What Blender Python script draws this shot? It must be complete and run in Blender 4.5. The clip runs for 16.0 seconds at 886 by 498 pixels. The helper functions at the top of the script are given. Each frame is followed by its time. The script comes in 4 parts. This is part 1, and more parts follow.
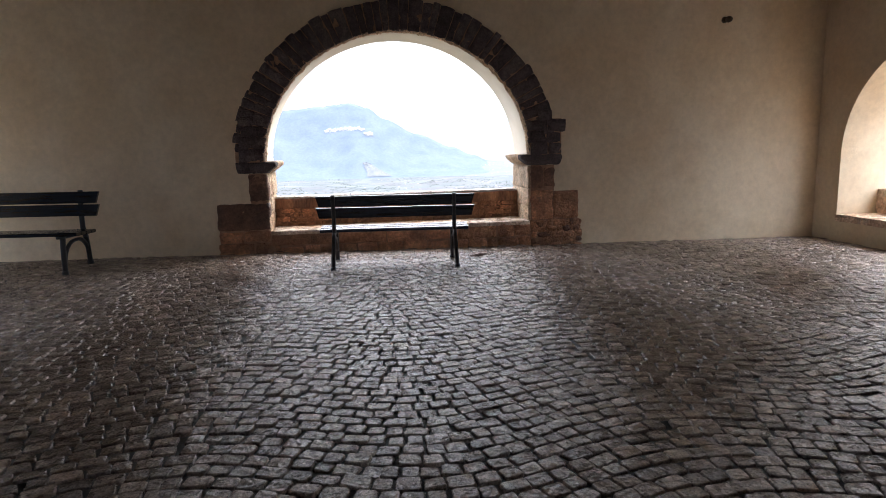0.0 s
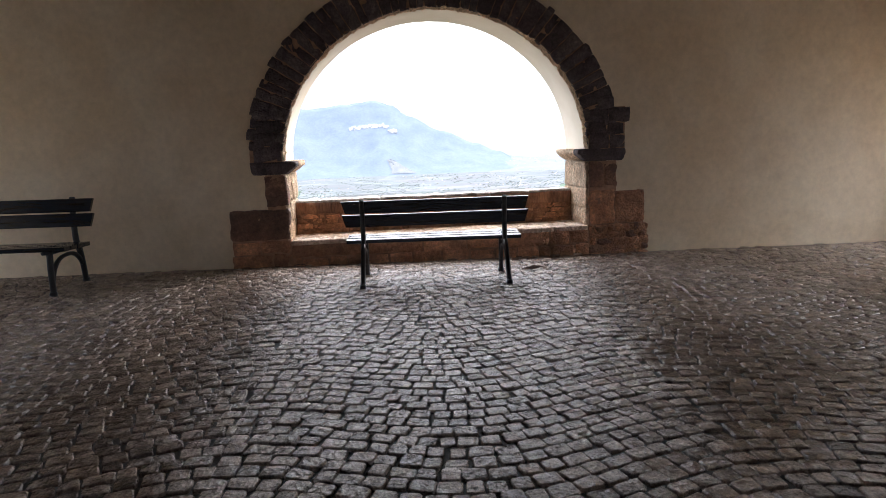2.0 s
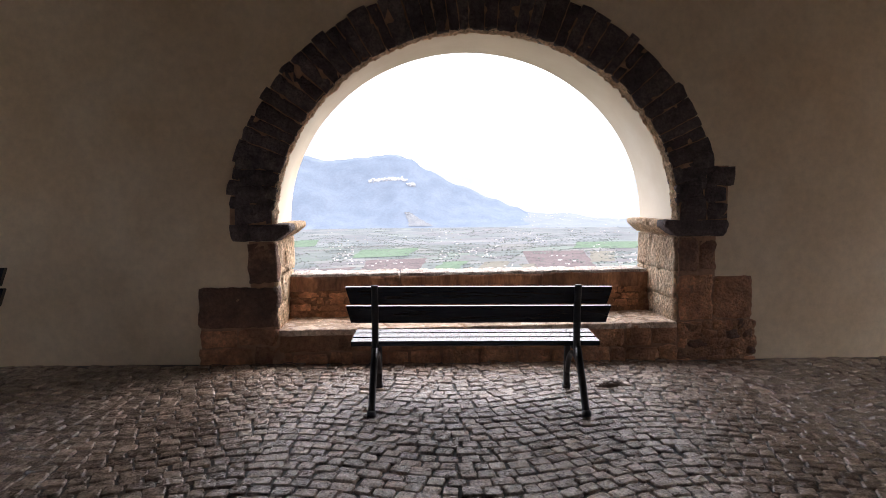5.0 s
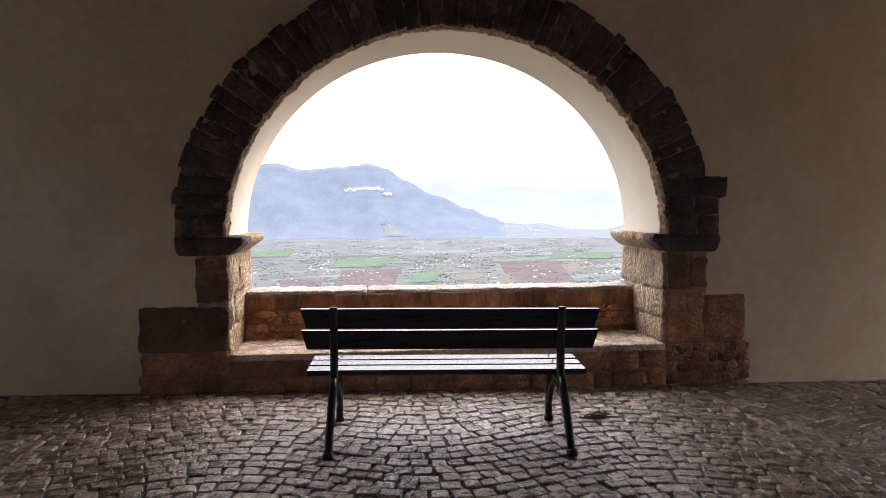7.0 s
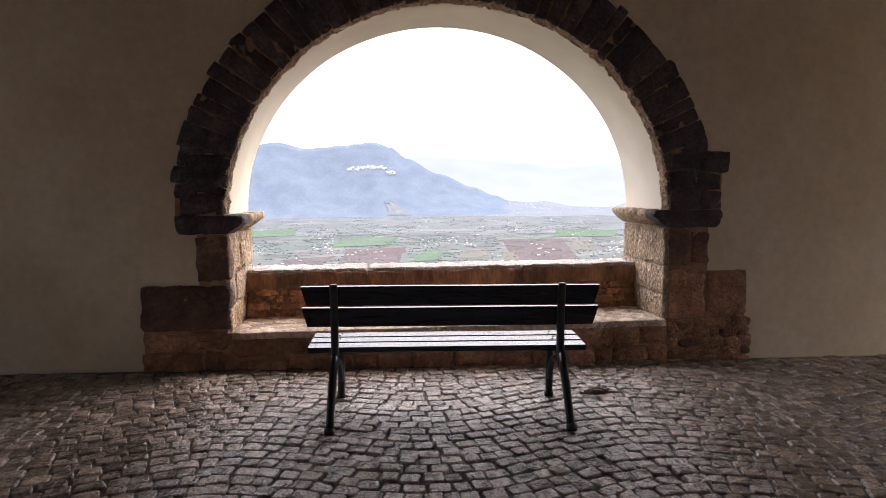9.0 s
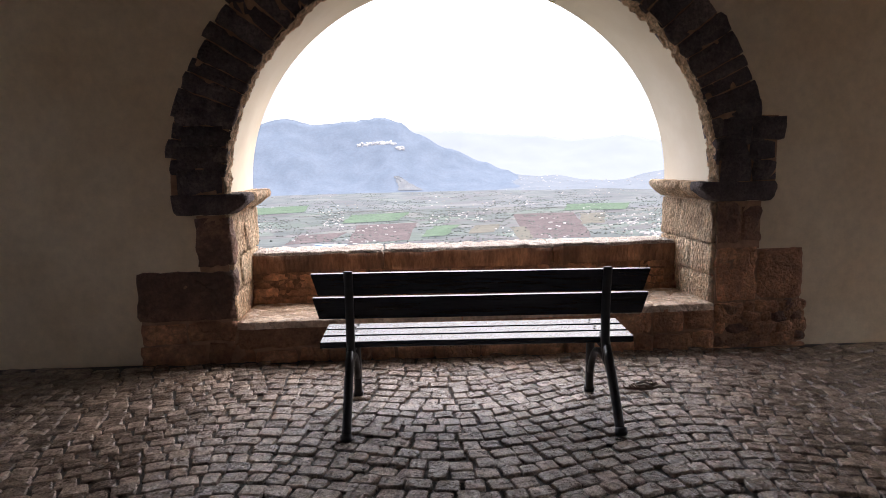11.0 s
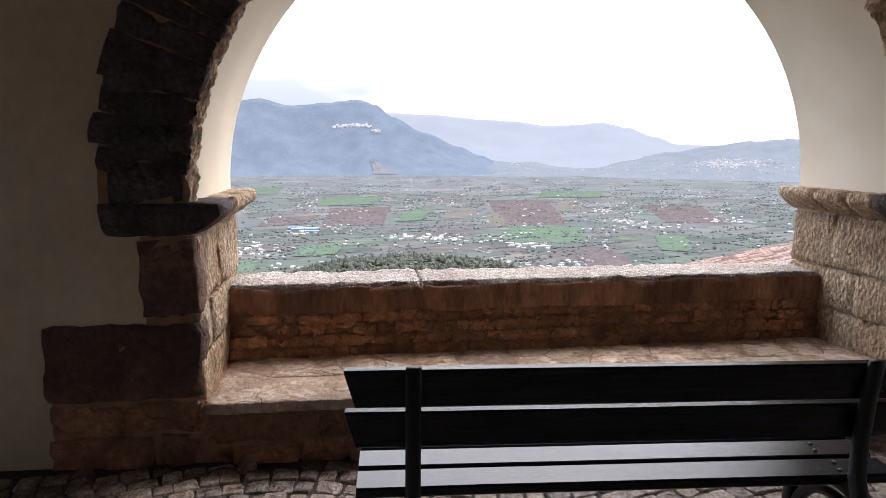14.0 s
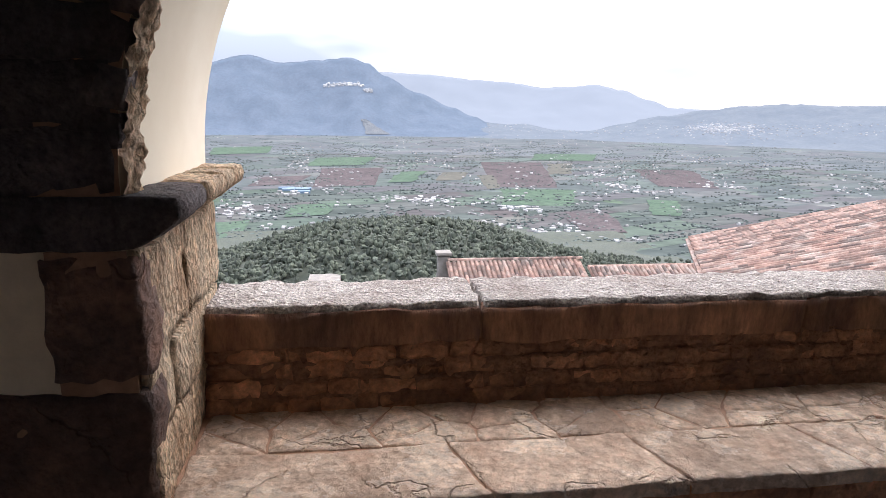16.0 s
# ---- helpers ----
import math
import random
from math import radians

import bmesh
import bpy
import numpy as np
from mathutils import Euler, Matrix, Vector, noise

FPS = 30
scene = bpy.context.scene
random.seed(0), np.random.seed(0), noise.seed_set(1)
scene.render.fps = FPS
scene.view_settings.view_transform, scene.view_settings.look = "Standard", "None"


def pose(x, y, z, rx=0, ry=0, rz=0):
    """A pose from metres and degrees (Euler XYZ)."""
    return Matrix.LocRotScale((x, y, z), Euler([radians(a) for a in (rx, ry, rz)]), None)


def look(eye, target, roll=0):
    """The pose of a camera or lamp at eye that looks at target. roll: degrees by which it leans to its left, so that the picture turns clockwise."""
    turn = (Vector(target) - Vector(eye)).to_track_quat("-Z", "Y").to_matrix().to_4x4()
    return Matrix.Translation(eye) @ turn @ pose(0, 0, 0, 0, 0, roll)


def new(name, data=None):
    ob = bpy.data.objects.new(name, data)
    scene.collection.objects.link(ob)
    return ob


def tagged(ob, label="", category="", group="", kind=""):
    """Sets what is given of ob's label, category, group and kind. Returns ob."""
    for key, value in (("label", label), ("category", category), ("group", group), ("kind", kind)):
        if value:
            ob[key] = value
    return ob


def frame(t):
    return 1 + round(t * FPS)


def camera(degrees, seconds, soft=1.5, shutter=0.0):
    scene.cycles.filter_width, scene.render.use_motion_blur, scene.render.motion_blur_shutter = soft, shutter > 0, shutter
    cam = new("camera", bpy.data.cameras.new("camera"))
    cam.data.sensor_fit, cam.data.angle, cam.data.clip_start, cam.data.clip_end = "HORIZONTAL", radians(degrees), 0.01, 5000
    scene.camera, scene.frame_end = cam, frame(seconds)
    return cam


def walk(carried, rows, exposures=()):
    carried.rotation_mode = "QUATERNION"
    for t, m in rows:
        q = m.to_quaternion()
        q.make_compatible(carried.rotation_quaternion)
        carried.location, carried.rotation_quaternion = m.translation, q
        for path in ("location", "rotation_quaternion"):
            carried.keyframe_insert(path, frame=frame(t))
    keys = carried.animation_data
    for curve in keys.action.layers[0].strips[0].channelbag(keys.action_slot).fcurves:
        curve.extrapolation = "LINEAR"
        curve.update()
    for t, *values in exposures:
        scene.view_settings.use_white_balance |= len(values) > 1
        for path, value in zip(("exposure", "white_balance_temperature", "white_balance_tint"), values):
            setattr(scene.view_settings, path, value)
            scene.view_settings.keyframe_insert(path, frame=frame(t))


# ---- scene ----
cam = camera(71.1, 16.0, soft=0.6, shutter=0.0)
PATH = [
    (0, (-0.258, 0.333, 1.334), (0.006, 2.289, 1.01), -1.5),
    (0.5, (-0.233, 0.635, 1.33), (-0.008, 2.602, 1.05), -0.6),
    (1, (-0.237, 0.922, 1.345), (-0.064, 2.89, 1.029), -1.4),
    (1.5, (-0.305, 1.21, 1.307), (-0.19, 3.187, 1.023), -2.3),
    (2, (-0.335, 1.473, 1.326), (-0.151, 3.437, 0.993), -2.3),
    (2.5, (-0.342, 1.782, 1.354), (-0.251, 3.768, 1.138), -0.7),
    (3, (-0.394, 2.075, 1.372), (-0.31, 4.066, 1.204), -0.3),
    (3.5, (-0.451, 2.389, 1.36), (-0.313, 4.369, 1.117), -1.7),
    (3.7, (-0.46, 2.516, 1.38), (-0.296, 4.497, 1.161), -1.2),
    (5.8, (-0.299, 3.663, 1.409), (-0.168, 5.653, 1.252), -0.1),
    (6, (-0.288, 3.712, 1.403), (-0.131, 5.7, 1.249), -1.0),
    (6.5, (-0.299, 3.762, 1.412), (-0.098, 5.75, 1.313), -0.0),
    (7, (-0.295, 3.785, 1.414), (-0.076, 5.769, 1.285), -0.1),
    (7.5, (-0.284, 3.783, 1.407), (-0.1, 5.767, 1.231), -0.3),
    (8, (-0.269, 3.781, 1.416), (-0.111, 5.767, 1.241), -0.2),
    (8.5, (-0.251, 3.78, 1.398), (-0.058, 5.761, 1.201), -0.2),
    (8.7, (-0.256, 3.78, 1.403), (-0.057, 5.76, 1.209), -0.3),
    (10.8, (-0.32, 4.192, 1.396), (-0.076, 6.158, 1.121), -1.1),
    (11, (-0.317, 4.26, 1.389), (-0.147, 6.233, 1.112), -1.2),
    (11.5, (-0.275, 4.498, 1.405), (-0.25, 6.484, 1.17), -1.5),
    (12, (-0.311, 4.734, 1.389), (-0.266, 6.711, 1.09), -1.7),
    (12.5, (-0.396, 4.981, 1.395), (-0.321, 6.948, 1.039), -5.7),
    (13, (-0.472, 5.27, 1.387), (-0.376, 7.238, 1.041), -1.5),
    (13.5, (-0.543, 5.549, 1.423), (-0.509, 7.529, 1.138), -1.7),
    (14, (-0.68, 5.861, 1.445), (-0.428, 7.818, 1.119), 0.2),
    (14.5, (-0.73, 6.12, 1.436), (-0.479, 8.072, 1.074), 0.3),
    (15, (-0.742, 6.38, 1.46), (-0.628, 8.346, 1.102), -0.4),
    (15.5, (-0.821, 6.7, 1.448), (-0.642, 8.649, 1.036), 0.9),
    (16, (-0.85, 6.984, 1.434), (-0.573, 8.914, 0.988), 1.0),
]
EXPOSURES = [(0.0, 1.07, 6250, 13), (3.5, 1.02, 6450, 15), (6.0, 0.65, 6700, 18), (11.0, 0.57, 6700, 18), (14.0, 0.16, 6450, 16), (16.0, 0.1, 6250, 15)]
walk(cam, [(t, look(eye, target, roll)) for t, eye, target, roll in PATH], EXPOSURES)
SKY, SKY_BLUE, ZENITH, CLOUDS = 1.0, 0.1, 4.8, (0.3, 0.0, 0.0)

# ---- light ----
world = bpy.data.worlds.new("sky")
scene.world = world
world.use_nodes = True
wn, wl = world.node_tree.nodes, world.node_tree.links
bg = wn["Background"]
sky = wn.new("ShaderNodeTexSky")
sky.sky_type, sky.sun_disc = "NISHITA", False
SUN_AZ, SUN_EL = radians(52), radians(48)
sky.sun_elevation, sky.sun_rotation = SUN_EL, SUN_AZ
sky.altitude, sky.dust_density = 400, 3.0
dim = wn.new("ShaderNodeMix")
dim.data_type, dim.blend_type = "RGBA", "MULTIPLY"
dim.inputs[0].default_value = 1.0
dim.inputs[7].default_value = (SKY_BLUE, SKY_BLUE, SKY_BLUE, 1)
wl.new(sky.outputs[0], dim.inputs[6])
wtc = wn.new("ShaderNodeTexCoord")
wmap = wn.new("ShaderNodeMapping")
wmap.inputs["Scale"].default_value = (1.6, 1.6, 6.0)
wmap.inputs["Location"].default_value = CLOUDS
wl.new(wtc.outputs["Generated"], wmap.inputs[0])
cloud = wn.new("ShaderNodeTexNoise")
cloud.inputs["Scale"].default_value, cloud.inputs["Detail"].default_value = 1.5, 3.5
cloud.inputs["Roughness"].default_value = 0.55
wl.new(wmap.outputs[0], cloud.inputs["Vector"])
cover = wn.new("ShaderNodeValToRGB")
cover.color_ramp.elements[0].position, cover.color_ramp.elements[0].color = 0.36, (0.60, 0.67, 0.79, 1)
cover.color_ramp.elements[1].position, cover.color_ramp.elements[1].color = 0.62, (1.22, 1.24, 1.27, 1)
# the cloud is thinner and brighter on the sun's side
toward = wn.new("ShaderNodeVectorMath")
toward.operation = "DOT_PRODUCT"
toward.inputs[1].default_value = (math.sin(SUN_AZ) * math.cos(SUN_EL), math.cos(SUN_AZ) * math.cos(SUN_EL), math.sin(SUN_EL))
wl.new(wtc.outputs["Generated"], toward.inputs[0])
thin = wn.new("ShaderNodeMapRange")
thin.inputs[1].default_value, thin.inputs[2].default_value, thin.inputs[3].default_value, thin.inputs[4].default_value = 0.22, 0.74, -0.20, 0.16
wl.new(toward.outputs["Value"], thin.inputs[0])
veil = wn.new("ShaderNodeMath")
veil.operation = "ADD"
wl.new(cloud.outputs[0], veil.inputs[0])
wl.new(thin.outputs[0], veil.inputs[1])
wl.new(veil.outputs[0], cover.inputs[0])
over = wn.new("ShaderNodeMix")
over.data_type = "RGBA"
over.inputs[0].default_value = 0.9
wl.new(dim.outputs[2], over.inputs[6])
wl.new(cover.outputs[0], over.inputs[7])
# an overcast sky is about three times as bright overhead as at the horizon
sep = wn.new("ShaderNodeSeparateXYZ")
wl.new(wtc.outputs["Generated"], sep.inputs[0])
lift = wn.new("ShaderNodeFloatCurve")
lift.inputs["Factor"].default_value = 1.0
knots = lift.mapping.curves[0].points
knots[0].location, knots[1].location = (0.0, 1.0 / ZENITH), (1.0, 1.0)
knots.new(0.10, 1.35 / ZENITH)
knots.new(0.30, 0.61)
lift.mapping.update()
wl.new(sep.outputs[2], lift.inputs["Value"])
grade = wn.new("ShaderNodeVectorMath")
grade.operation = "SCALE"
wl.new(over.outputs[2], grade.inputs[0])
wl.new(lift.outputs[0], grade.inputs["Scale"])
wl.new(grade.outputs[0], bg.inputs[0])
bg.inputs[1].default_value = SKY * ZENITH

sun = new("sun", bpy.data.lights.new("sun", "SUN"))
sun.data.energy, sun.data.angle, sun.data.color = 1.05, radians(25), (1.0, 0.98, 0.95)
sun.matrix_world = look((0, 0, 0), (-math.sin(SUN_AZ) * math.cos(SUN_EL), -math.cos(SUN_AZ) * math.cos(SUN_EL), -math.sin(SUN_EL)))


# ---- materials ----
def rgba(c):
    return (c[0], c[1], c[2], 1)


def mat(name, c1, c2, scale=5.0, rough=0.8, bump=0.2, bscale=40.0, metal=0.0, pieces=0.0, island=False, stain=None, stain_scale=0.7,
        stain_amount=0.5, rough_var=0.1, stretch=(1, 1, 1), haze_glow=None, spec=0.5, pits=0.0, grain=0.0, cracks=0.0, crack_scale=4.0, relief=0.6):
    """A surface with two scales of colour, stains, relief, and an own shade for each piece."""
    m = bpy.data.materials.new(name)
    m.use_nodes = True
    n, l = m.node_tree.nodes, m.node_tree.links
    b = n["Principled BSDF"]
    tc = n.new("ShaderNodeTexCoord")
    mp = n.new("ShaderNodeMapping")
    mp.inputs["Scale"].default_value = stretch
    l.new(tc.outputs["Object"], mp.inputs[0])
    n1 = n.new("ShaderNodeTexNoise")
    n1.inputs["Scale"].default_value, n1.inputs["Detail"].default_value, n1.inputs["Roughness"].default_value = scale, 6, 0.62
    l.new(mp.outputs[0], n1.inputs["Vector"])
    r1 = n.new("ShaderNodeValToRGB")
    r1.color_ramp.elements[0].position, r1.color_ramp.elements[0].color = 0.34, rgba(c1)
    r1.color_ramp.elements[1].position, r1.color_ramp.elements[1].color = 0.66, rgba(c2)
    l.new(n1.outputs[0], r1.inputs[0])
    col = r1.outputs[0]
    if stain:
        n2 = n.new("ShaderNodeTexNoise")
        n2.inputs["Scale"].default_value, n2.inputs["Detail"].default_value = stain_scale, 5
        l.new(mp.outputs[0], n2.inputs["Vector"])
        r2 = n.new("ShaderNodeMapRange")
        r2.inputs[1].default_value, r2.inputs[2].default_value, r2.inputs[4].default_value = 0.45, 0.72, stain_amount
        l.new(n2.outputs[0], r2.inputs[0])
        mx = n.new("ShaderNodeMix")
        mx.data_type = "RGBA"
        mx.inputs[7].default_value = rgba(stain)
        l.new(r2.outputs[0], mx.inputs[0])
        l.new(col, mx.inputs[6])
        col = mx.outputs[2]
    if pieces:
        src = n.new("ShaderNodeNewGeometry").outputs["Random Per Island"] if island else n.new("ShaderNodeObjectInfo").outputs["Random"]
        mr = n.new("ShaderNodeMapRange")
        mr.inputs[3].default_value, mr.inputs[4].default_value = 1 - pieces, 1 + pieces
        l.new(src, mr.inputs[0])
        hs = n.new("ShaderNodeHueSaturation")
        l.new(mr.outputs[0], hs.inputs["Value"])
        l.new(col, hs.inputs["Color"])
        col = hs.outputs[0]
    if grain:
        n4 = n.new("ShaderNodeTexNoise")
        n4.inputs["Scale"].default_value, n4.inputs["Detail"].default_value, n4.inputs["Roughness"].default_value = scale * 5.5, 5, 0.7
        l.new(mp.outputs[0], n4.inputs["Vector"])
        gr = n.new("ShaderNodeMapRange")
        gr.inputs[1].default_value, gr.inputs[2].default_value, gr.inputs[3].default_value, gr.inputs[4].default_value = 0.32, 0.68, 1 - grain, 1 + grain
        l.new(n4.outputs[0], gr.inputs[0])
        h4 = n.new("ShaderNodeHueSaturation")
        l.new(gr.outputs[0], h4.inputs["Value"])
        l.new(col, h4.inputs["Color"])
        col = h4.outputs[0]
    split = None
    if cracks:
        wob = n.new("ShaderNodeVectorMath")
        wob.operation = "MULTIPLY_ADD"
        wob.inputs[1].default_value = (0.28 / crack_scale * 4,) * 3
        wn1 = n.new("ShaderNodeTexNoise")
        wn1.inputs["Scale"].default_value, wn1.inputs["Detail"].default_value = crack_scale * 1.6, 5
        l.new(mp.outputs[0], wn1.inputs["Vector"])
        l.new(wn1.outputs["Color"], wob.inputs[0])
        l.new(mp.outputs[0], wob.inputs[2])
        vc = n.new("ShaderNodeTexVoronoi")
        vc.feature, vc.inputs["Scale"].default_value = "DISTANCE_TO_EDGE", crack_scale
        l.new(wob.outputs[0], vc.inputs["Vector"])
        cm = n.new("ShaderNodeMapRange")
        cm.inputs[1].default_value, cm.inputs[2].default_value, cm.inputs[3].default_value, cm.inputs[4].default_value = 0.0, 0.022, 1.0, 0.0
        l.new(vc.outputs["Distance"], cm.inputs[0])
        brk = n.new("ShaderNodeMath")
        brk.operation = "MULTIPLY"
        bm_ = n.new("ShaderNodeMapRange")
        bm_.inputs[1].default_value, bm_.inputs[2].default_value = 0.45, 0.6
        l.new(n1.outputs[0], bm_.inputs[0])
        l.new(cm.outputs[0], brk.inputs[0])
        l.new(bm_.outputs[0], brk.inputs[1])
        split = brk.outputs[0]
        dk = n.new("ShaderNodeMix")
        dk.data_type, dk.blend_type = "RGBA", "MULTIPLY"
        dk.inputs[7].default_value = (1 - cracks, 1 - cracks, 1 - cracks, 1)
        l.new(split, dk.inputs[0])
        l.new(col, dk.inputs[6])
        col = dk.outputs[2]
    l.new(col, b.inputs["Base Color"])
    n3 = n.new("ShaderNodeTexNoise")
    n3.inputs["Scale"].default_value, n3.inputs["Detail"].default_value, n3.inputs["Roughness"].default_value = bscale, 10, 0.72
    l.new(mp.outputs[0], n3.inputs["Vector"])
    rr = n.new("ShaderNodeMapRange")
    rr.inputs[1].default_value, rr.inputs[2].default_value = 0.3, 0.7
    rr.inputs[3].default_value, rr.inputs[4].default_value = max(0.03, rough - rough_var), min(1, rough + rough_var)
    l.new(n1.outputs[0], rr.inputs[0])
    l.new(rr.outputs[0], b.inputs["Roughness"])
    height = n3.outputs[0]
    if pits:
        vo = n.new("ShaderNodeTexVoronoi")
        vo.inputs["Scale"].default_value = bscale * 1.9
        l.new(mp.outputs[0], vo.inputs["Vector"])
        ad = n.new("ShaderNodeMath")
        ad.operation = "MULTIPLY_ADD"
        ad.inputs[1].default_value = pits
        l.new(vo.outputs["Distance"], ad.inputs[0])
        l.new(height, ad.inputs[2])
        height = ad.outputs[0]
    if split:
        sb = n.new("ShaderNodeMath")
        sb.operation = "MULTIPLY_ADD"
        sb.inputs[1].default_value = -1.2
        l.new(split, sb.inputs[0])
        l.new(height, sb.inputs[2])
        height = sb.outputs[0]
    bp = n.new("ShaderNodeBump")
    bp.inputs["Strength"].default_value, bp.inputs["Distance"].default_value = bump, relief / bscale
    l.new(height, bp.inputs["Height"])
    l.new(bp.outputs[0], b.inputs["Normal"])
    b.inputs["Metallic"].default_value = metal
    b.inputs["Specular IOR Level"].default_value = spec
    # a faint emission that paints distance haze on far surfaces
    if haze_glow:
        b.inputs["Emission Color"].default_value = rgba(haze_glow[:3])
        b.inputs["Emission Strength"].default_value = haze_glow[3]
    return m


PLASTER = mat("cream plaster", (0.73, 0.59, 0.405), (0.82, 0.69, 0.505), 2.5, 0.9, 0.2, 40, stain=(0.69, 0.48, 0.265), stain_scale=0.45, stain_amount=0.6, grain=0.07)
REVEAL = mat("smooth pale plaster", (0.79, 0.69, 0.53), (0.85, 0.76, 0.61), 3, 0.85, 0.06, 50, stain=(0.70, 0.59, 0.42), stain_scale=1.2, stain_amount=0.45)
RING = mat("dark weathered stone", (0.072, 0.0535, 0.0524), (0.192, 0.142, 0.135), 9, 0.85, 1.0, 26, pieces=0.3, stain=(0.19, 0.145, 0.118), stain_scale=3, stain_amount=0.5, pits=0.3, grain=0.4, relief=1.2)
BASE = mat("brown sandstone", (0.374, 0.163, 0.0832), (0.748, 0.382, 0.208), 5, 0.75, 1.0, 22, pieces=0.25, stain=(0.15, 0.08, 0.052), stain_scale=2.2, stain_amount=0.8, pits=0.3, grain=0.35, cracks=0.3, crack_scale=2.2, relief=0.9)
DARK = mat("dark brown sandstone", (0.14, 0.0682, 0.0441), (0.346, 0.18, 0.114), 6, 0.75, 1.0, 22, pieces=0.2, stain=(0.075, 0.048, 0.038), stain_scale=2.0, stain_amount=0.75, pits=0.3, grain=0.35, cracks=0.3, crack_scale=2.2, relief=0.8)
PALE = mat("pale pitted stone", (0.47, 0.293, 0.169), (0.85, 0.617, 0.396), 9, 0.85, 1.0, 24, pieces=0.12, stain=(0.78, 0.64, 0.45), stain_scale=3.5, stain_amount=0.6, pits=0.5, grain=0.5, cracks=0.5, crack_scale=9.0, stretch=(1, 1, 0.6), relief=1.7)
FLAG = mat("worn flagstone", (0.601, 0.401, 0.278), (0.85, 0.664, 0.493), 5, 0.25, 0.8, 14, pieces=0.16, stain=(0.36, 0.24, 0.165), stain_scale=2.6, stain_amount=0.65, rough_var=0.17, grain=0.35, cracks=0.2, crack_scale=2.4, pits=0.4, spec=0.7, relief=0.6)
COPING = mat("lichened coping stone", (0.42, 0.34, 0.29), (0.78, 0.70, 0.63), 20, 0.9, 1.0, 30, pieces=0.1, stain=(0.29, 0.20, 0.15), stain_scale=3, stain_amount=0.5, pits=0.6, grain=0.6, relief=1.4)
MORTAR = mat("crumbly lime mortar", (0.295, 0.158, 0.097), (0.522, 0.306, 0.194), 10, 0.95, 0.7, 40)
SMEAR = mat("sooty brown mortar", (0.227, 0.107, 0.061), (0.59, 0.311, 0.176), 6, 0.85, 1.0, 26, stain=(0.11, 0.062, 0.042), stain_scale=3.0, stain_amount=0.8, pits=0.4, grain=0.4, relief=1.1)
DRIP = mat("rain-streaked brown sandstone", (0.227, 0.102, 0.0573), (0.544, 0.29, 0.166), 7, 0.75, 1.0, 22, pieces=0.15, stain=(0.095, 0.055, 0.040), stain_scale=3.0, stain_amount=0.85, pits=0.3, grain=0.35, stretch=(1, 1, 0.28), relief=0.8)
COBBLE = mat("polished basalt cobble", (0.12, 0.086, 0.068), (0.44, 0.335, 0.265), 16, 0.12, 0.5, 26, pieces=0.4, rough_var=0.09, stain=(0.13, 0.085, 0.063), stain_scale=0.8, stain_amount=0.55, pits=0.6, spec=1.0, grain=0.5, relief=0.5)
COBBLES = mat("polished basalt cobbles", (0.12, 0.086, 0.068), (0.44, 0.335, 0.265), 16, 0.12, 0.5, 26, pieces=0.4, island=True, rough_var=0.09, stain=(0.13, 0.085, 0.063), stain_scale=0.8, stain_amount=0.55, pits=0.6, spec=1.0, grain=0.5, relief=0.5)
EARTH = mat("dark joint earth", (0.025, 0.02, 0.017), (0.055, 0.043, 0.035), 12, 0.9, 0.6, 60)
SLAT = mat("dark painted wood", (0.008, 0.011, 0.018), (0.018, 0.023, 0.033), 4, 0.15, 0.12, 18, stretch=(1, 12, 12), rough_var=0.06, spec=0.55)
IRON = mat("black cast iron", (0.006, 0.006, 0.008), (0.016, 0.015, 0.017), 14, 0.42, 0.25, 70, metal=0.0)
BOLT = mat("dull bolt steel", (0.05, 0.05, 0.05), (0.12, 0.11, 0.1), 20, 0.4, 0.2, 90, metal=0.8)
TIMBER = mat("dark roof timber", (0.05, 0.028, 0.016), (0.12, 0.07, 0.04), 3, 0.75, 0.5, 16, stretch=(8, 1, 8))
RUST = mat("dry brown leaf", (0.07, 0.035, 0.022), (0.15, 0.085, 0.055), 20, 0.8, 0.4, 60)
BRASS = mat("dull lamp metal", (0.05, 0.035, 0.02), (0.12, 0.09, 0.05), 14, 0.5, 0.2, 60, metal=0.5)
TILE = mat("weathered clay roof tile", (0.099, 0.04752, 0.033), (0.2244, 0.1386, 0.1056), 4, 0.85, 0.4, 30, pieces=0.6, stain=(0.2, 0.175, 0.15), stain_scale=2, stain_amount=0.7, grain=0.4)
TILES = mat("weathered clay roof tiles", (0.099, 0.04752, 0.033), (0.2244, 0.1386, 0.1056), 4, 0.85, 0.4, 30, pieces=0.6, island=True, stain=(0.2, 0.175, 0.15), stain_scale=2, stain_amount=0.7, grain=0.4)
RENDER = mat("grey rendered masonry", (0.15, 0.13, 0.11), (0.25, 0.22, 0.19), 3, 0.9, 0.5, 30, stain=(0.12, 0.10, 0.085), stain_scale=1.2)
# for unseen paving; its tone is set by the light it bounces indoors
PAVING = mat("worn grey paving stone", (0.15, 0.14, 0.125), (0.24, 0.225, 0.20), 2, 0.8, 0.3, 20, stain=(0.12, 0.11, 0.095), stain_scale=0.6)
LEAVES = mat("olive woodland leaves", (0.03416, 0.04216, 0.02827), (0.07952, 0.08556, 0.05803), 0.12, 0.9, 0.6, 1.2, pieces=0.5, island=True)
# far trees and hill villages carry haze as painted bluish emission
FARTREE = mat("far trees with painted haze", (0.04675, 0.05775, 0.0495), (0.0715, 0.0825, 0.0715), 0.05, 0.95, 0.0, 1.0, pieces=0.4, island=True, haze_glow=(0.5, 0.6, 0.74, 0.04))
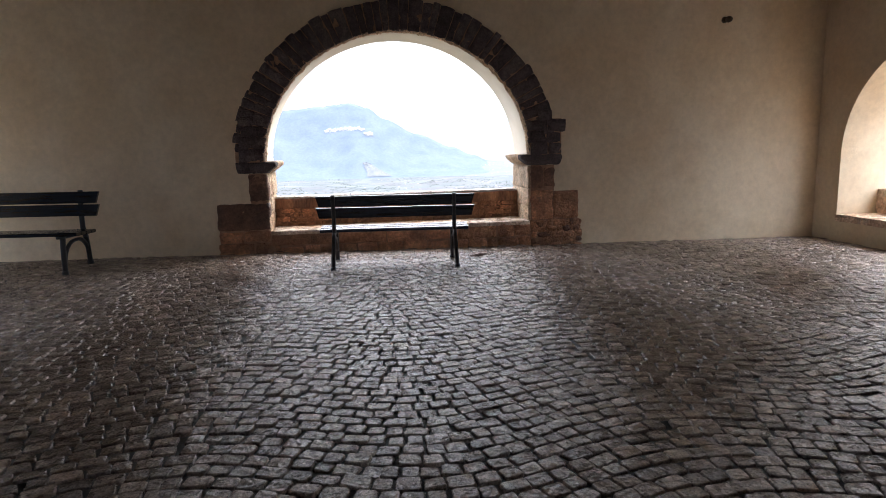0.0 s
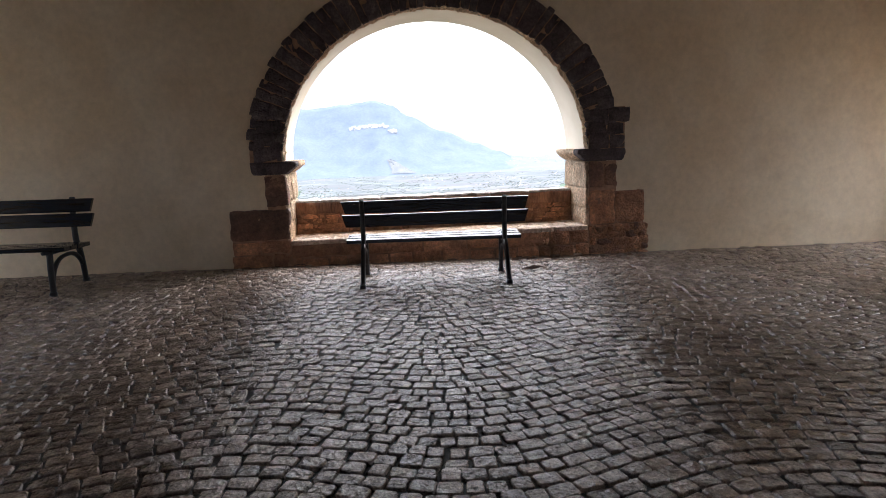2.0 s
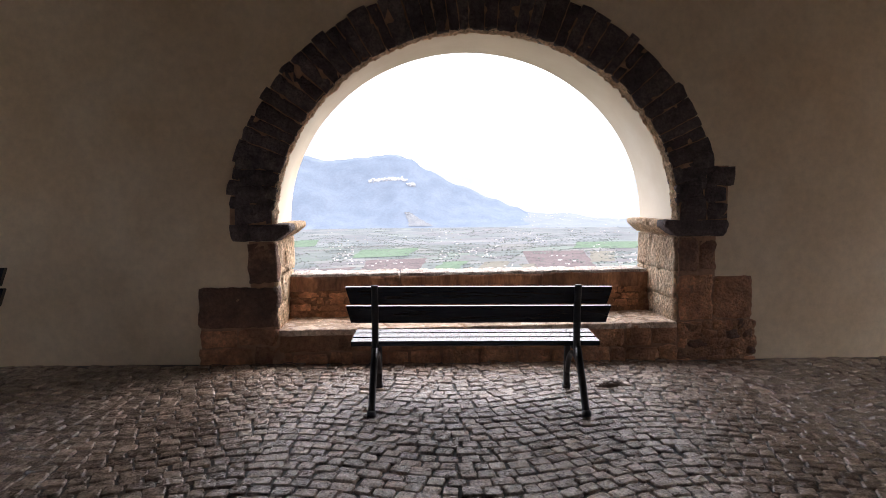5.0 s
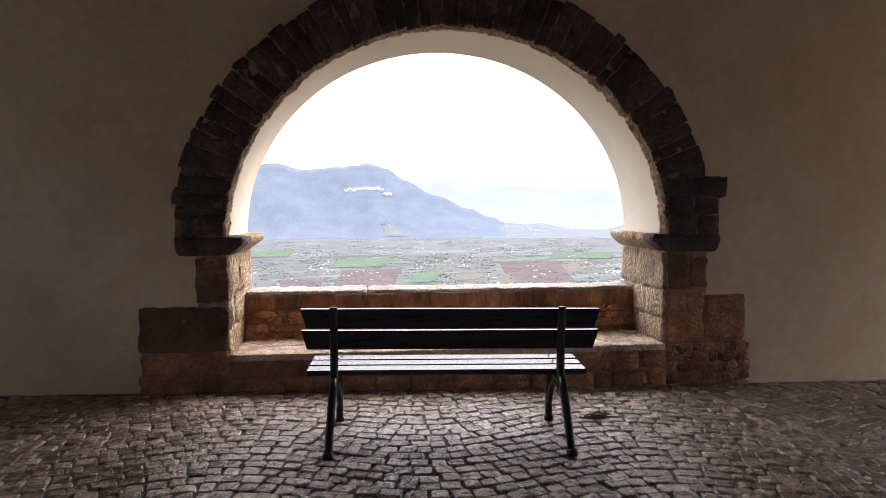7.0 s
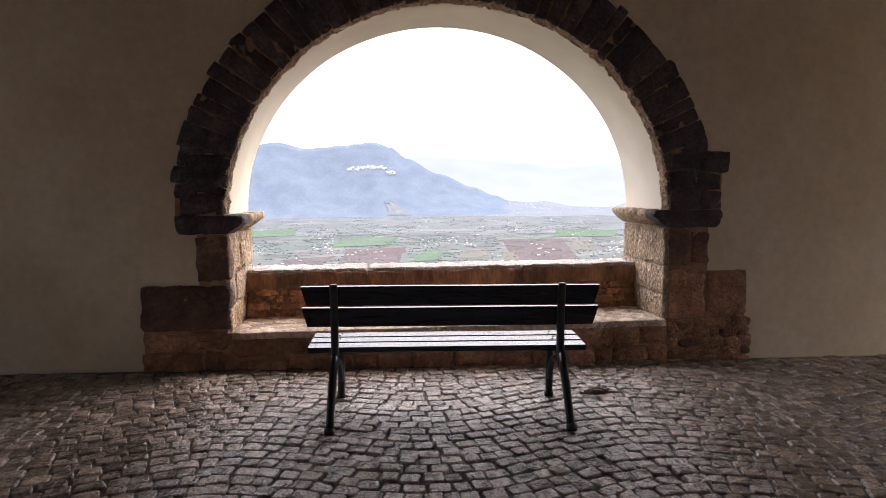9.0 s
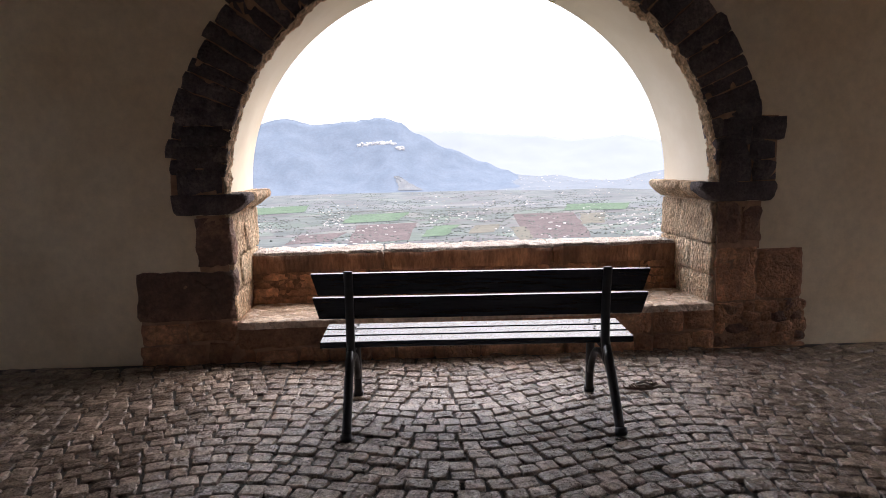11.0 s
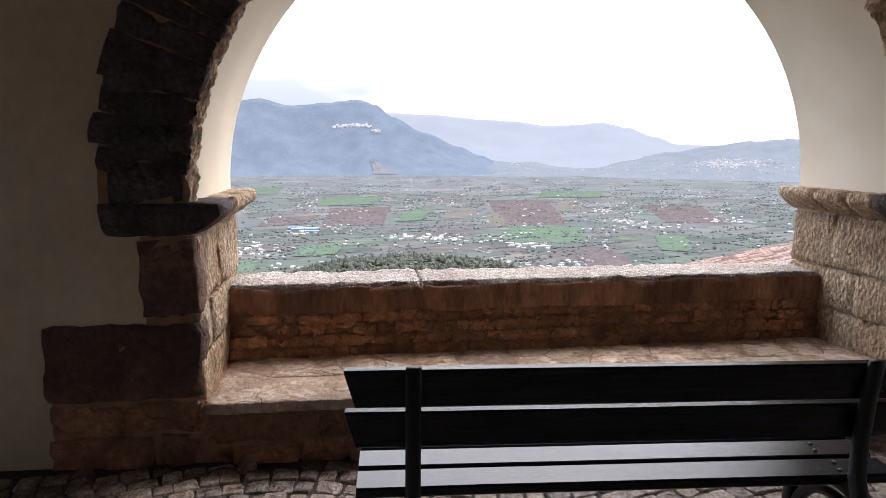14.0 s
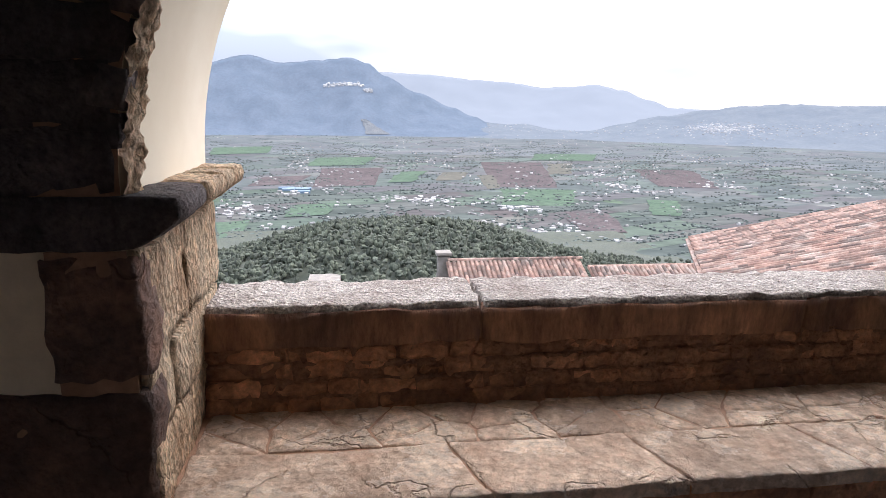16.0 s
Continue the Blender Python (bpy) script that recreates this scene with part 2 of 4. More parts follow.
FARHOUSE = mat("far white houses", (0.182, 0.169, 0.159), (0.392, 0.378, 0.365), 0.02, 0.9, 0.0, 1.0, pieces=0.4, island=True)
VILLAGE = mat("pale house walls with painted haze", (0.202, 0.194, 0.19), (0.326, 0.314, 0.302), 0.02, 0.9, 0.0, 1.0, pieces=0.3, island=True, haze_glow=(0.5, 0.6, 0.74, 0.15))
# haze of the ranges and the quarry is painted: bluish colour plus emission
MOUNT = mat("wooded mountain with painted haze", (0.050, 0.066, 0.086), (0.072, 0.088, 0.110), 0.012, 0.95, 0.0, 1.0, haze_glow=(0.46, 0.54, 0.68, 0.31), spec=0.0, grain=0.2)
MOUNT2 = mat("far mountain with painted haze", (0.085, 0.092, 0.105), (0.095, 0.102, 0.115), 0.004, 0.95, 0.0, 1.0, haze_glow=(0.60, 0.67, 0.78, 0.47), spec=0.0)
HILL = mat("grey green hills with painted haze", (0.065, 0.075, 0.086), (0.092, 0.10, 0.106), 0.01, 0.95, 0.0, 1.0, haze_glow=(0.5, 0.57, 0.69, 0.32), spec=0.0, grain=0.2)
SCAR = mat("pale quarried slope with painted haze", (0.075, 0.08, 0.085), (0.115, 0.115, 0.112), 0.03, 0.95, 0.0, 1.0, haze_glow=(0.5, 0.57, 0.68, 0.22), spec=0.0, grain=0.3)


# distance haze is painted: haze adds bluish emission, dull drains the colour
def field_mat(haze, dull):
    m = bpy.data.materials.new("valley fields with painted haze")
    m.use_nodes = True
    n, l = m.node_tree.nodes, m.node_tree.links
    b = n["Principled BSDF"]
    tc = n.new("ShaderNodeTexCoord")
    mp = n.new("ShaderNodeMapping")
    mp.inputs["Rotation"].default_value = (0, 0, radians(-24))
    mp.inputs["Scale"].default_value = (1.0, 0.6, 1.0)
    l.new(tc.outputs["Object"], mp.inputs[0])
    wob = n.new("ShaderNodeTexNoise")
    wob.inputs["Scale"].default_value = 0.004
    l.new(mp.outputs[0], wob.inputs["Vector"])
    va = n.new("ShaderNodeVectorMath")
    va.operation = "MULTIPLY_ADD"
    va.inputs[1].default_value = (90, 90, 0)
    l.new(wob.outputs["Color"], va.inputs[0])
    l.new(mp.outputs[0], va.inputs[2])
    vo = n.new("ShaderNodeTexVoronoi")
    vo.distance, vo.inputs["Scale"].default_value = "CHEBYCHEV", 0.0125
    l.new(va.outputs[0], vo.inputs["Vector"])
    sp = n.new("ShaderNodeSeparateColor")
    l.new(vo.outputs["Color"], sp.inputs[0])
    cr = n.new("ShaderNodeValToRGB")
    cr.color_ramp.interpolation = "CONSTANT"
    e = cr.color_ramp.elements
    e[0].position, e[0].color = 0.0, (0.098, 0.116, 0.096, 1)
    e[1].position, e[1].color = 0.22, (0.11, 0.132, 0.105, 1)
    for p, c in ((0.42, (0.125, 0.13, 0.112)), (0.56, (0.11, 0.155, 0.09)), (0.66, (0.095, 0.115, 0.098)), (0.78, (0.145, 0.118, 0.108)), (0.86, (0.165, 0.16, 0.125)), (0.92, (0.13, 0.145, 0.125))):
        k = e.new(p)
        k.color = rgba(c)
    l.new(sp.outputs[0], cr.inputs[0])
    fine = n.new("ShaderNodeTexNoise")
    fine.inputs["Scale"].default_value, fine.inputs["Detail"].default_value, fine.inputs["Roughness"].default_value = 0.05, 9, 0.7
    fm = n.new("ShaderNodeMapping")
    fm.inputs["Rotation"].default_value, fm.inputs["Scale"].default_value = (0, 0, radians(-24)), (0.35, 1.0, 1.0)
    l.new(tc.outputs["Object"], fm.inputs[0])
    l.new(fm.outputs[0], fine.inputs["Vector"])
    fr = n.new("ShaderNodeMapRange")
    fr.inputs[1].default_value, fr.inputs[2].default_value, fr.inputs[3].default_value, fr.inputs[4].default_value = 0.35, 0.65, 0.32, 0.86
    l.new(fine.outputs[0], fr.inputs[0])
    hs = n.new("ShaderNodeHueSaturation")
    l.new(fr.outputs[0], hs.inputs["Value"])
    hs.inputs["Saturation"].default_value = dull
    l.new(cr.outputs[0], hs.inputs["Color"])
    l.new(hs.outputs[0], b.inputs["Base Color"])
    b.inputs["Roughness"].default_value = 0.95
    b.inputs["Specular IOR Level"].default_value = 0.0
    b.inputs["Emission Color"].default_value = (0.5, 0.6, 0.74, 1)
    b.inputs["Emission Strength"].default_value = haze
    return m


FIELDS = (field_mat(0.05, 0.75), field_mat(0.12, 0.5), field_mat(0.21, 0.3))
# the crop fields' bluish emission is painted distance haze
GREEN = mat("young green crop", (0.06072, 0.08712, 0.05808), (0.0759, 0.1023, 0.06996), 0.02, 0.95, 0.0, 1, spec=0, grain=0.3, haze_glow=(0.5, 0.6, 0.74, 0.06))
PLOUGH = mat("ploughed red earth", (0.06864, 0.05478, 0.0528), (0.0891, 0.07128, 0.06864), 0.03, 0.95, 0.0, 1, spec=0, grain=0.4, haze_glow=(0.5, 0.6, 0.74, 0.06))
STRAW = mat("pale stubble field", (0.0858, 0.08052, 0.066), (0.1089, 0.101, 0.0825), 0.03, 0.95, 0.0, 1, spec=0, grain=0.15, haze_glow=(0.5, 0.6, 0.74, 0.05))


def parcel_mat(haze, dull):
    """Small farm plots: every one has its own crop, with furrows and bare spots. Distance haze is painted in as
    emission and duller colour.
    """
    m = bpy.data.materials.new("farm plots with painted haze")
    m.use_nodes = True
    n, l = m.node_tree.nodes, m.node_tree.links
    b = n["Principled BSDF"]
    cr = n.new("ShaderNodeValToRGB")
    cr.color_ramp.interpolation = "CONSTANT"
    e = cr.color_ramp.elements
    e[0].position, e[0].color = 0.0, (0.085, 0.105, 0.085, 1)
    e[1].position, e[1].color = 0.16, (0.105, 0.125, 0.10, 1)
    for p, c in ((0.30, (0.092, 0.128, 0.085)), (0.42, (0.125, 0.128, 0.108)), (0.52, (0.108, 0.148, 0.095)), (0.62, (0.118, 0.098, 0.09)), (0.74, (0.15, 0.143, 0.118)), (0.83, (0.13, 0.112, 0.102)), (0.91, (0.165, 0.152, 0.118))):
        k = e.new(p)
        k.color = rgba(c)
    l.new(n.new("ShaderNodeNewGeometry").outputs["Random Per Island"], cr.inputs[0])
    tc = n.new("ShaderNodeTexCoord")
    mp = n.new("ShaderNodeMapping")
    mp.inputs["Rotation"].default_value, mp.inputs["Scale"].default_value = (0, 0, radians(-24)), (0.3, 1.0, 1.0)
    l.new(tc.outputs["Object"], mp.inputs[0])
    fine = n.new("ShaderNodeTexNoise")
    fine.inputs["Scale"].default_value, fine.inputs["Detail"].default_value, fine.inputs["Roughness"].default_value = 0.06, 9, 0.7
    l.new(mp.outputs[0], fine.inputs["Vector"])
    fr = n.new("ShaderNodeMapRange")
    fr.inputs[1].default_value, fr.inputs[2].default_value, fr.inputs[3].default_value, fr.inputs[4].default_value = 0.35, 0.65, 0.44, 0.82
    l.new(fine.outputs[0], fr.inputs[0])
    hs = n.new("ShaderNodeHueSaturation")
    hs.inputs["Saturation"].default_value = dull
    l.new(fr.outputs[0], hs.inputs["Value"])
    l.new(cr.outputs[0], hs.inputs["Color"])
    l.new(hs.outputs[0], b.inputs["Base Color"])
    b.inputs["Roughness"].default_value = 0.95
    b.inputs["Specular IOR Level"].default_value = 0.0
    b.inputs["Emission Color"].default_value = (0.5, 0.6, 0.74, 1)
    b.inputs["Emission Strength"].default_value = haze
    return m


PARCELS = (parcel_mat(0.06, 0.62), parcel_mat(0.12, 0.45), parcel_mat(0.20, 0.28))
BLUEROOF = mat("blue sheet roof", (0.084, 0.132, 0.186), (0.132, 0.186, 0.234), 0.05, 0.6, 0.0, 1)


# ---- building blocks ----
def link(name, bm, material, parent=None, label="", smooth=False):
    me = bpy.data.meshes.new(name)
    bmesh.ops.recalc_face_normals(bm, faces=bm.faces)
    if smooth:
        for f in bm.faces:
            f.smooth = True
    bm.to_mesh(me)
    bm.free()
    me.materials.append(material)
    ob = new(name, me)
    if parent:
        ob.parent = parent
    if label:
        ob["label"] = label
    return ob


def part(name, bm, material, parent, label="", smooth=False):
    return link(name, bm, material, parent, label, smooth)


def box(bm, x0, x1, y0, y1, z0, z1):
    v = [bm.verts.new((x, y, z)) for x in (x0, x1) for y in (y0, y1) for z in (z0, z1)]
    for q in ((0, 1, 3, 2), (4, 6, 7, 5), (0, 4, 5, 1), (2, 3, 7, 6), (0, 2, 6, 4), (1, 5, 7, 3)):
        bm.faces.new([v[i] for i in q])


def block(bm, place, nu, nv, nw, amp=0.008, rnd=0.012, seed=0.0, freq=7.0):
    """A rough stone: the skin of a unit cube, cut nu x nv x nw, laid out by place(u, v, w), worn by noise, its edges pulled in."""
    n = (nu, nv, nw)
    verts = {}
    mid = place(0.5, 0.5, 0.5)
    off = Vector((seed * 3.1, seed * 1.7, seed * 2.3))

    def vert(k):
        if k not in verts:
            co = place(k[0] / nu, k[1] / nv, k[2] / nw)
            ends = sum(k[a] in (0, n[a]) for a in range(3))
            if ends > 1:
                d = mid - co
                co = co + d.normalized() * rnd * (ends - 1) * (0.7 + 0.9 * abs(noise.noise(co * 9 + off)))
            co = co + noise.noise_vector(co * freq + off) * amp + noise.noise_vector(co * freq * 3.3 + off) * amp * 0.6 + noise.noise_vector(co * freq * 8.5 + off) * amp * 0.3
            verts[k] = bm.verts.new(co)
        return verts[k]

    for a in range(3):
        b, c = (a + 1) % 3, (a + 2) % 3
        for end in (0, n[a]):
            for i in range(n[b]):
                for j in range(n[c]):
                    quad = []
                    for di, dj in ((0, 0), (1, 0), (1, 1), (0, 1)):
                        k = [0, 0, 0]
                        k[a], k[b], k[c] = end, i + di, j + dj
                        quad.append(vert(tuple(k)))
                    bm.faces.new(quad)


def slab(x0, x1, y0, y1, z0, z1, skew=0.0):
    return lambda u, v, w: Vector((x0 + (x1 - x0) * u + skew * (w - 0.5), y0 + (y1 - y0) * v, z0 + (z1 - z0) * w))


def stone(name, parent, material, x0, x1, y0, y1, z0, z1, amp=0.008, rnd=0.012, seed=None, cell=0.07):
    seed = x0 * 7.3 + z0 * 3.9 + y0 * 1.3 if seed is None else seed
    bm = bmesh.new()
    block(bm, slab(x0, x1, y0, y1, z0, z1), *(max(2, min(12, round(d / cell))) for d in (x1 - x0, y1 - y0, z1 - z0)), amp, rnd, seed)
    return part(name, bm, material, parent, smooth=True)


def floor_z(x):
    return 0.002 - 0.016 * x


# ---- the hall ----
WALL, BACK = 8.63, 9.52           # inner and outer face of the arched wall
CX, HALF, RISE, SPRING = 0.332, 1.767, 1.64, 1.20
EAST, WEST, SOUTH, TOP = 6.4, -6.3, -6.0, 4.2


def arch_wall(bm, lo, hi, cx, base, spring, y0, y1, half=HALF, rise=RISE, top=TOP, swap=None):
    """A wall from lo to hi with one arched opening that goes through it; swap lays it out along another axis."""
    P = swap or (lambda a, b, c: (a, b, c))

    def quad(*pts):
        bm.faces.new([bm.verts.new(P(*p)) for p in pts])

    for a, b in ((lo, cx - half), (cx + half, hi)):
        for y in (y0, y1):
            quad((a, y, -0.4), (b, y, -0.4), (b, y, spring), (a, y, spring))
            quad((a, y, spring), (b, y, spring), (b, y, top), (a, y, top))
    for x in (lo, hi):
        quad((x, y0, -0.4), (x, y1, -0.4), (x, y1, top), (x, y0, top))
    for y in (y0, y1):
        quad((cx - half, y, -0.4), (cx + half, y, -0.4), (cx + half, y, base), (cx - half, y, base))
    quad((cx - half, y0, base), (cx + half, y0, base), (cx + half, y1, base), (cx - half, y1, base))
    for x in (cx - half, cx + half):
        quad((x, y0, base), (x, y1, base), (x, y1, spring), (x, y0, spring))
    n = 56
    arc = [(cx - half * math.cos(math.pi * i / n), spring + rise * math.sin(math.pi * i / n)) for i in range(n + 1)]
    for (xa, za), (xb, zb) in zip(arc, arc[1:]):
        for y in (y0, y1):
            quad((xa, y, za), (xb, y, zb), (xb, y, top), (xa, y, top))
        quad((xa, y0, za), (xb, y0, zb), (xb, y1, zb), (xa, y1, za))
    quad((lo, y0, top), (hi, y0, top), (hi, y1, top), (lo, y1, top))
    bmesh.ops.remove_doubles(bm, verts=bm.verts, dist=0.0005)


bm = bmesh.new()
arch_wall(bm, WEST - 0.9, EAST + 0.9, CX, 0.25, SPRING, WALL, BACK)
wall_n = tagged(link("wall_north", bm, PLASTER), "cream plastered wall with a stone-framed arched opening", "wall", kind="structure")
bm = bmesh.new()
arch_wall(bm, SOUTH, WALL, 6.68, 0.25, 1.1, EAST, EAST + 0.9, 1.5, 1.45, swap=lambda a, b, c: (b, a, c))
tagged(link("wall_east", bm, PLASTER), "cream plastered wall with a plain arched opening", "wall", kind="structure")
bm = bmesh.new()
arch_wall(bm, SOUTH, WALL, 6.68, 0.30, 1.1, WEST - 0.9, WEST, 1.5, 1.45, swap=lambda a, b, c: (b, a, c))
tagged(link("wall_west", bm, PLASTER), "cream plastered end wall with an arched opening", "wall", kind="structure")
# unseen wall; the doorway is added and sized to light the hall
bm = bmesh.new()
for x0, x1, z0, z1 in ((WEST - 0.9, -1.8, -0.4, TOP), (1.2, EAST + 0.9, -0.4, TOP), (-1.8, 1.2, 2.5, TOP)):
    box(bm, x0, x1, SOUTH - 0.6, SOUTH, z0, z1)
tagged(link("wall_south", bm, PLASTER), "unseen plain plastered wall, its doorway added to let in light", "wall", kind="structure")
bm = bmesh.new()
box(bm, WEST - 0.9, EAST + 0.9, SOUTH - 0.6, BACK + 0.3, TOP, TOP + 0.2)
tagged(link("ceiling", bm, TIMBER), "dark timber boarded ceiling over the hall", "ceiling", kind="structure")

# smooth plaster lining of the arch and the reveal
bm = bmesh.new()
n = 64
ring = []
for i in range(n + 1):
    a = math.pi * i / n
    row = []
    for y in (WALL + 0.07, WALL + 0.35, WALL + 0.65, BACK + 0.004):
        r = 0.006 + 0.004 * noise.noise((3 * math.cos(a), y * 2, 3 * math.sin(a)))
        yy = y + (0.045 * noise.noise((a * 9, 1.3, 0)) + 0.02 * noise.noise((a * 31, 4.3, 0)) if y < WALL + 0.1 else 0)
        row.append(bm.verts.new((CX - (HALF - r) * math.cos(a), yy, SPRING + 0.002 + (RISE - r) * math.sin(a))))
    ring.append(row)
for p, q in zip(ring, ring[1:]):
    for j in range(3):
        bm.faces.new((p[j], q[j], q[j + 1], p[j + 1]))
link("arch_lining", bm, REVEAL, wall_n, "smooth pale plaster under the arch", smooth=True)
# crumbled edge where the lining meets the ring of stones
bm = bmesh.new()
rows = []
for i in range(421):
    a = math.pi * i / 420
    row = []
    for j in range(8):
        s = j / 7
        p = Vector((a * 13, s * 2.2, 0.7))
        r = 0.010 + 0.020 * math.sin(math.pi * s) + 0.022 * noise.noise(p * 2.3) + 0.012 * noise.noise(p * 6.1)
        y = WALL + 0.002 + 0.125 * s + (0.03 * noise.noise((a * 17, 8.8, 0)) + 0.03 * noise.noise((a * 47, 2.8, 0))) * s
        row.append(bm.verts.new((CX - (HALF - r) * math.cos(a), y, SPRING + (RISE - r) * math.sin(a))))
    rows.append(row)
for p, q in zip(rows, rows[1:]):
    for j in range(7):
        bm.faces.new((p[j], q[j], q[j + 1], p[j + 1]))
link("broken_edge", bm, PALE, wall_n, "crumbled pale mortar edge under the arch stones")

# voussoirs of the arch ring
rnd = random.Random(4)
ang = 4.0
k = 0
while ang < 175.5:
    wid = rnd.uniform(2.6, 5.6)
    a0, a1 = radians(ang), radians(min(ang + wid - 0.12, 176))
    out = 0.375 + rnd.uniform(-0.02, 0.022)
    ins = rnd.uniform(0.004, 0.022)
    proud = rnd.uniform(0.006, 0.012)
    deep = rnd.uniform(0.09, 0.16)

    def place(u, v, w, a0=a0, a1=a1, out=out, ins=ins, proud=proud, deep=deep):
        a = a0 + (a1 - a0) * u
        r = -ins + (out + ins) * w
        return Vector((CX - (HALF + r) * math.cos(a), WALL - proud + (deep + proud) * v, SPRING + (RISE + r) * math.sin(a)))

    bm = bmesh.new()
    block(bm, place, 3, 3, 8, 0.009, 0.005, k * 1.37, 11)
    part("voussoir", bm, RING, wall_n, smooth=True)
    ang += wid
    k += 1
# mortar bed that shows between the voussoirs
bm = bmesh.new()
for i in range(64):
    a0, a1 = math.pi * i / 64, math.pi * (i + 1) / 64
    pts = []
    for a, r in ((a0, 0.0), (a1, 0.0), (a1, 0.35), (a0, 0.35)):
        pts.append(bm.verts.new((CX - (HALF + r) * math.cos(a), WALL - 0.004, SPRING + (RISE + r) * math.sin(a))))
    bm.faces.new(pts)
bmesh.ops.remove_doubles(bm, verts=bm.verts, dist=0.001)
link("arch_mortar", bm, MORTAR, wall_n, "dark crumbled mortar between the arch stones")

# beds of mortar behind the stones of the jambs
bm = bmesh.new()
for x0, x1, z0, z1 in ((-1.73, CX - HALF, 1.19, 1.70), (-1.63, CX - HALF, 0.66, 1.06), (-2.05, CX - HALF, -0.1, 0.66), (CX + HALF, 2.53, 1.19, 1.68), (CX + HALF, 2.43, 0.7, 1.06), (CX + HALF, 2.77, -0.2, 0.70), (CX - HALF + 0.002, CX + HALF - 0.002, -0.2, 0.262)):
    box(bm, x0, x1, WALL - 0.005, WALL + 0.05, z0 + 0.003, z1)
link("jamb_mortar", bm, MORTAR, wall_n, "brown mortar between the jamb stones")

# shoulder stones where the ring meets the imposts
F, G = WALL - 0.014, WALL + 0.12
for x0, x1, z0, z1 in ((-1.745, -1.44, 1.20, 1.37), (-1.735, -1.43, 1.375, 1.53), (-1.70, -1.41, 1.535, 1.66), (-1.72, -1.52, 1.665, 1.785),
                       (2.10, 2.34, 1.20, 1.39), (2.345, 2.545, 1.20, 1.36), (2.09, 2.31, 1.395, 1.52), (2.315, 2.53, 1.365, 1.50), (2.10, 2.33, 1.525, 1.66), (2.335, 2.60, 1.505, 1.675), (2.20, 2.40, 1.665, 1.80)):
    stone("shoulder_stone", wall_n, RING, x0, x1, F - rnd.uniform(0, 0.008), G, z0, z1, 0.016, 0.007)
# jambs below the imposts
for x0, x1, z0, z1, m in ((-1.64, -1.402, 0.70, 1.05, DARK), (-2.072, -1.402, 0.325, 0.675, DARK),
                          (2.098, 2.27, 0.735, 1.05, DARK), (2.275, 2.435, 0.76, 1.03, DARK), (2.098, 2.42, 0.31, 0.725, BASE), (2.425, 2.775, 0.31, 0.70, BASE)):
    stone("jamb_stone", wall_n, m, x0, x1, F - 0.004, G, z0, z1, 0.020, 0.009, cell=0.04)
# bottom courses beside the sill: long worn blocks on one side, broken rubble on the other
for x0, x1, z0, z1 in ((-2.06, -1.75, 0.16, 0.315), (-1.745, -1.41, 0.17, 0.315), (-2.065, -1.62, -0.03, 0.155), (-1.615, -1.30, -0.03, 0.16), (2.10, 2.33, 0.13, 0.305)):
    stone("footing_stone", wall_n, BASE, x0, x1, F - rnd.uniform(0, 0.012), G, z0, z1, 0.018, 0.008, cell=0.05)
z, rise = -0.12, (0.10, 0.075, 0.085, 0.08, 0.085)
for r, h in enumerate(rise):
    x = 2.10 if r < 3 else 2.335
    end = 2.85 - 0.016 * r
    while x < end - 0.03:
        w = rnd.uniform(0.07, 0.24)
        b = end if end - (x + w) < 0.06 else x + w
        stone("rubble_stone", wall_n, BASE if rnd.random() < 0.7 else DARK, x - 0.004, b + 0.002, F - rnd.uniform(-0.004, 0.022), G, z + rnd.uniform(-0.018, 0.004), z + h + rnd.uniform(-0.006, 0.016), 0.022, 0.014, cell=0.035)
        x = b
    z += h
# smears of mortar over that rubble
bm = bmesh.new()
block(bm, slab(2.09, 2.835, F + 0.002, G, -0.12, 0.30), 26, 3, 16, 0.026, 0.01, 6.1, 9)
part("mortar_bed", bm, SMEAR, wall_n, smooth=True)
# stones of the reveals
for side in (-1, 1):
    xj = CX + side * HALF
    zs = (0.27, 0.50, 0.74, 1.06)
    for r, (za, zb) in enumerate(zip(zs, zs[1:])):
        cut = (WALL + 0.012, WALL + (0.42, 0.28, 0.48)[r] + 0.05 * side, BACK - 0.005)
        for ya, yb in zip(cut, cut[1:]):
            a, b = sorted((xj + side * 0.16, xj - side * (0.024 + 0.01 * rnd.random())))
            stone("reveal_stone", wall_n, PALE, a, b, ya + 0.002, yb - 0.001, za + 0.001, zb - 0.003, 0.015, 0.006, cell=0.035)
# imposts
for x0, x1, s in ((-1.80, -1.285, 1), (1.955, 2.545, -1)):
    cuts = (WALL - 0.03, WALL + 0.30, WALL + 0.56, WALL + 0.75, BACK + 0.035) if s > 0 else (WALL - 0.03, WALL + 0.17, WALL + 0.36, WALL + 0.60, BACK + 0.035)
    for q, (ya, yb) in enumerate(zip(cuts, cuts[1:])):
        def place(u, v, w, x0=x0, x1=x1, ya=ya, yb=yb, s=s, q=q):
            w2 = 1.06 + 0.145 * w
            inn = 0.115 * (1 - min(1.0, w * 1.6)) if w < 0.62 else 0
            end = 0.03 * (1 - w)
            if q:
                a, b = (x1 - 0.34, x1 - inn) if s > 0 else (x0 + inn, x0 + 0.34)
            else:
                a, b = (x0 + end, x1 - inn) if s > 0 else (x0 + inn, x1 - end)
            return Vector((a + (b - a) * u, ya + 0.004 + (yb - ya - 0.008) * v, w2))
        bm = bmesh.new()
        block(bm, place, 9, 5, 5, 0.007, 0.010, q * 2.7 + s, 9)
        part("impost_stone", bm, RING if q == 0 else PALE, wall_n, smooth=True)

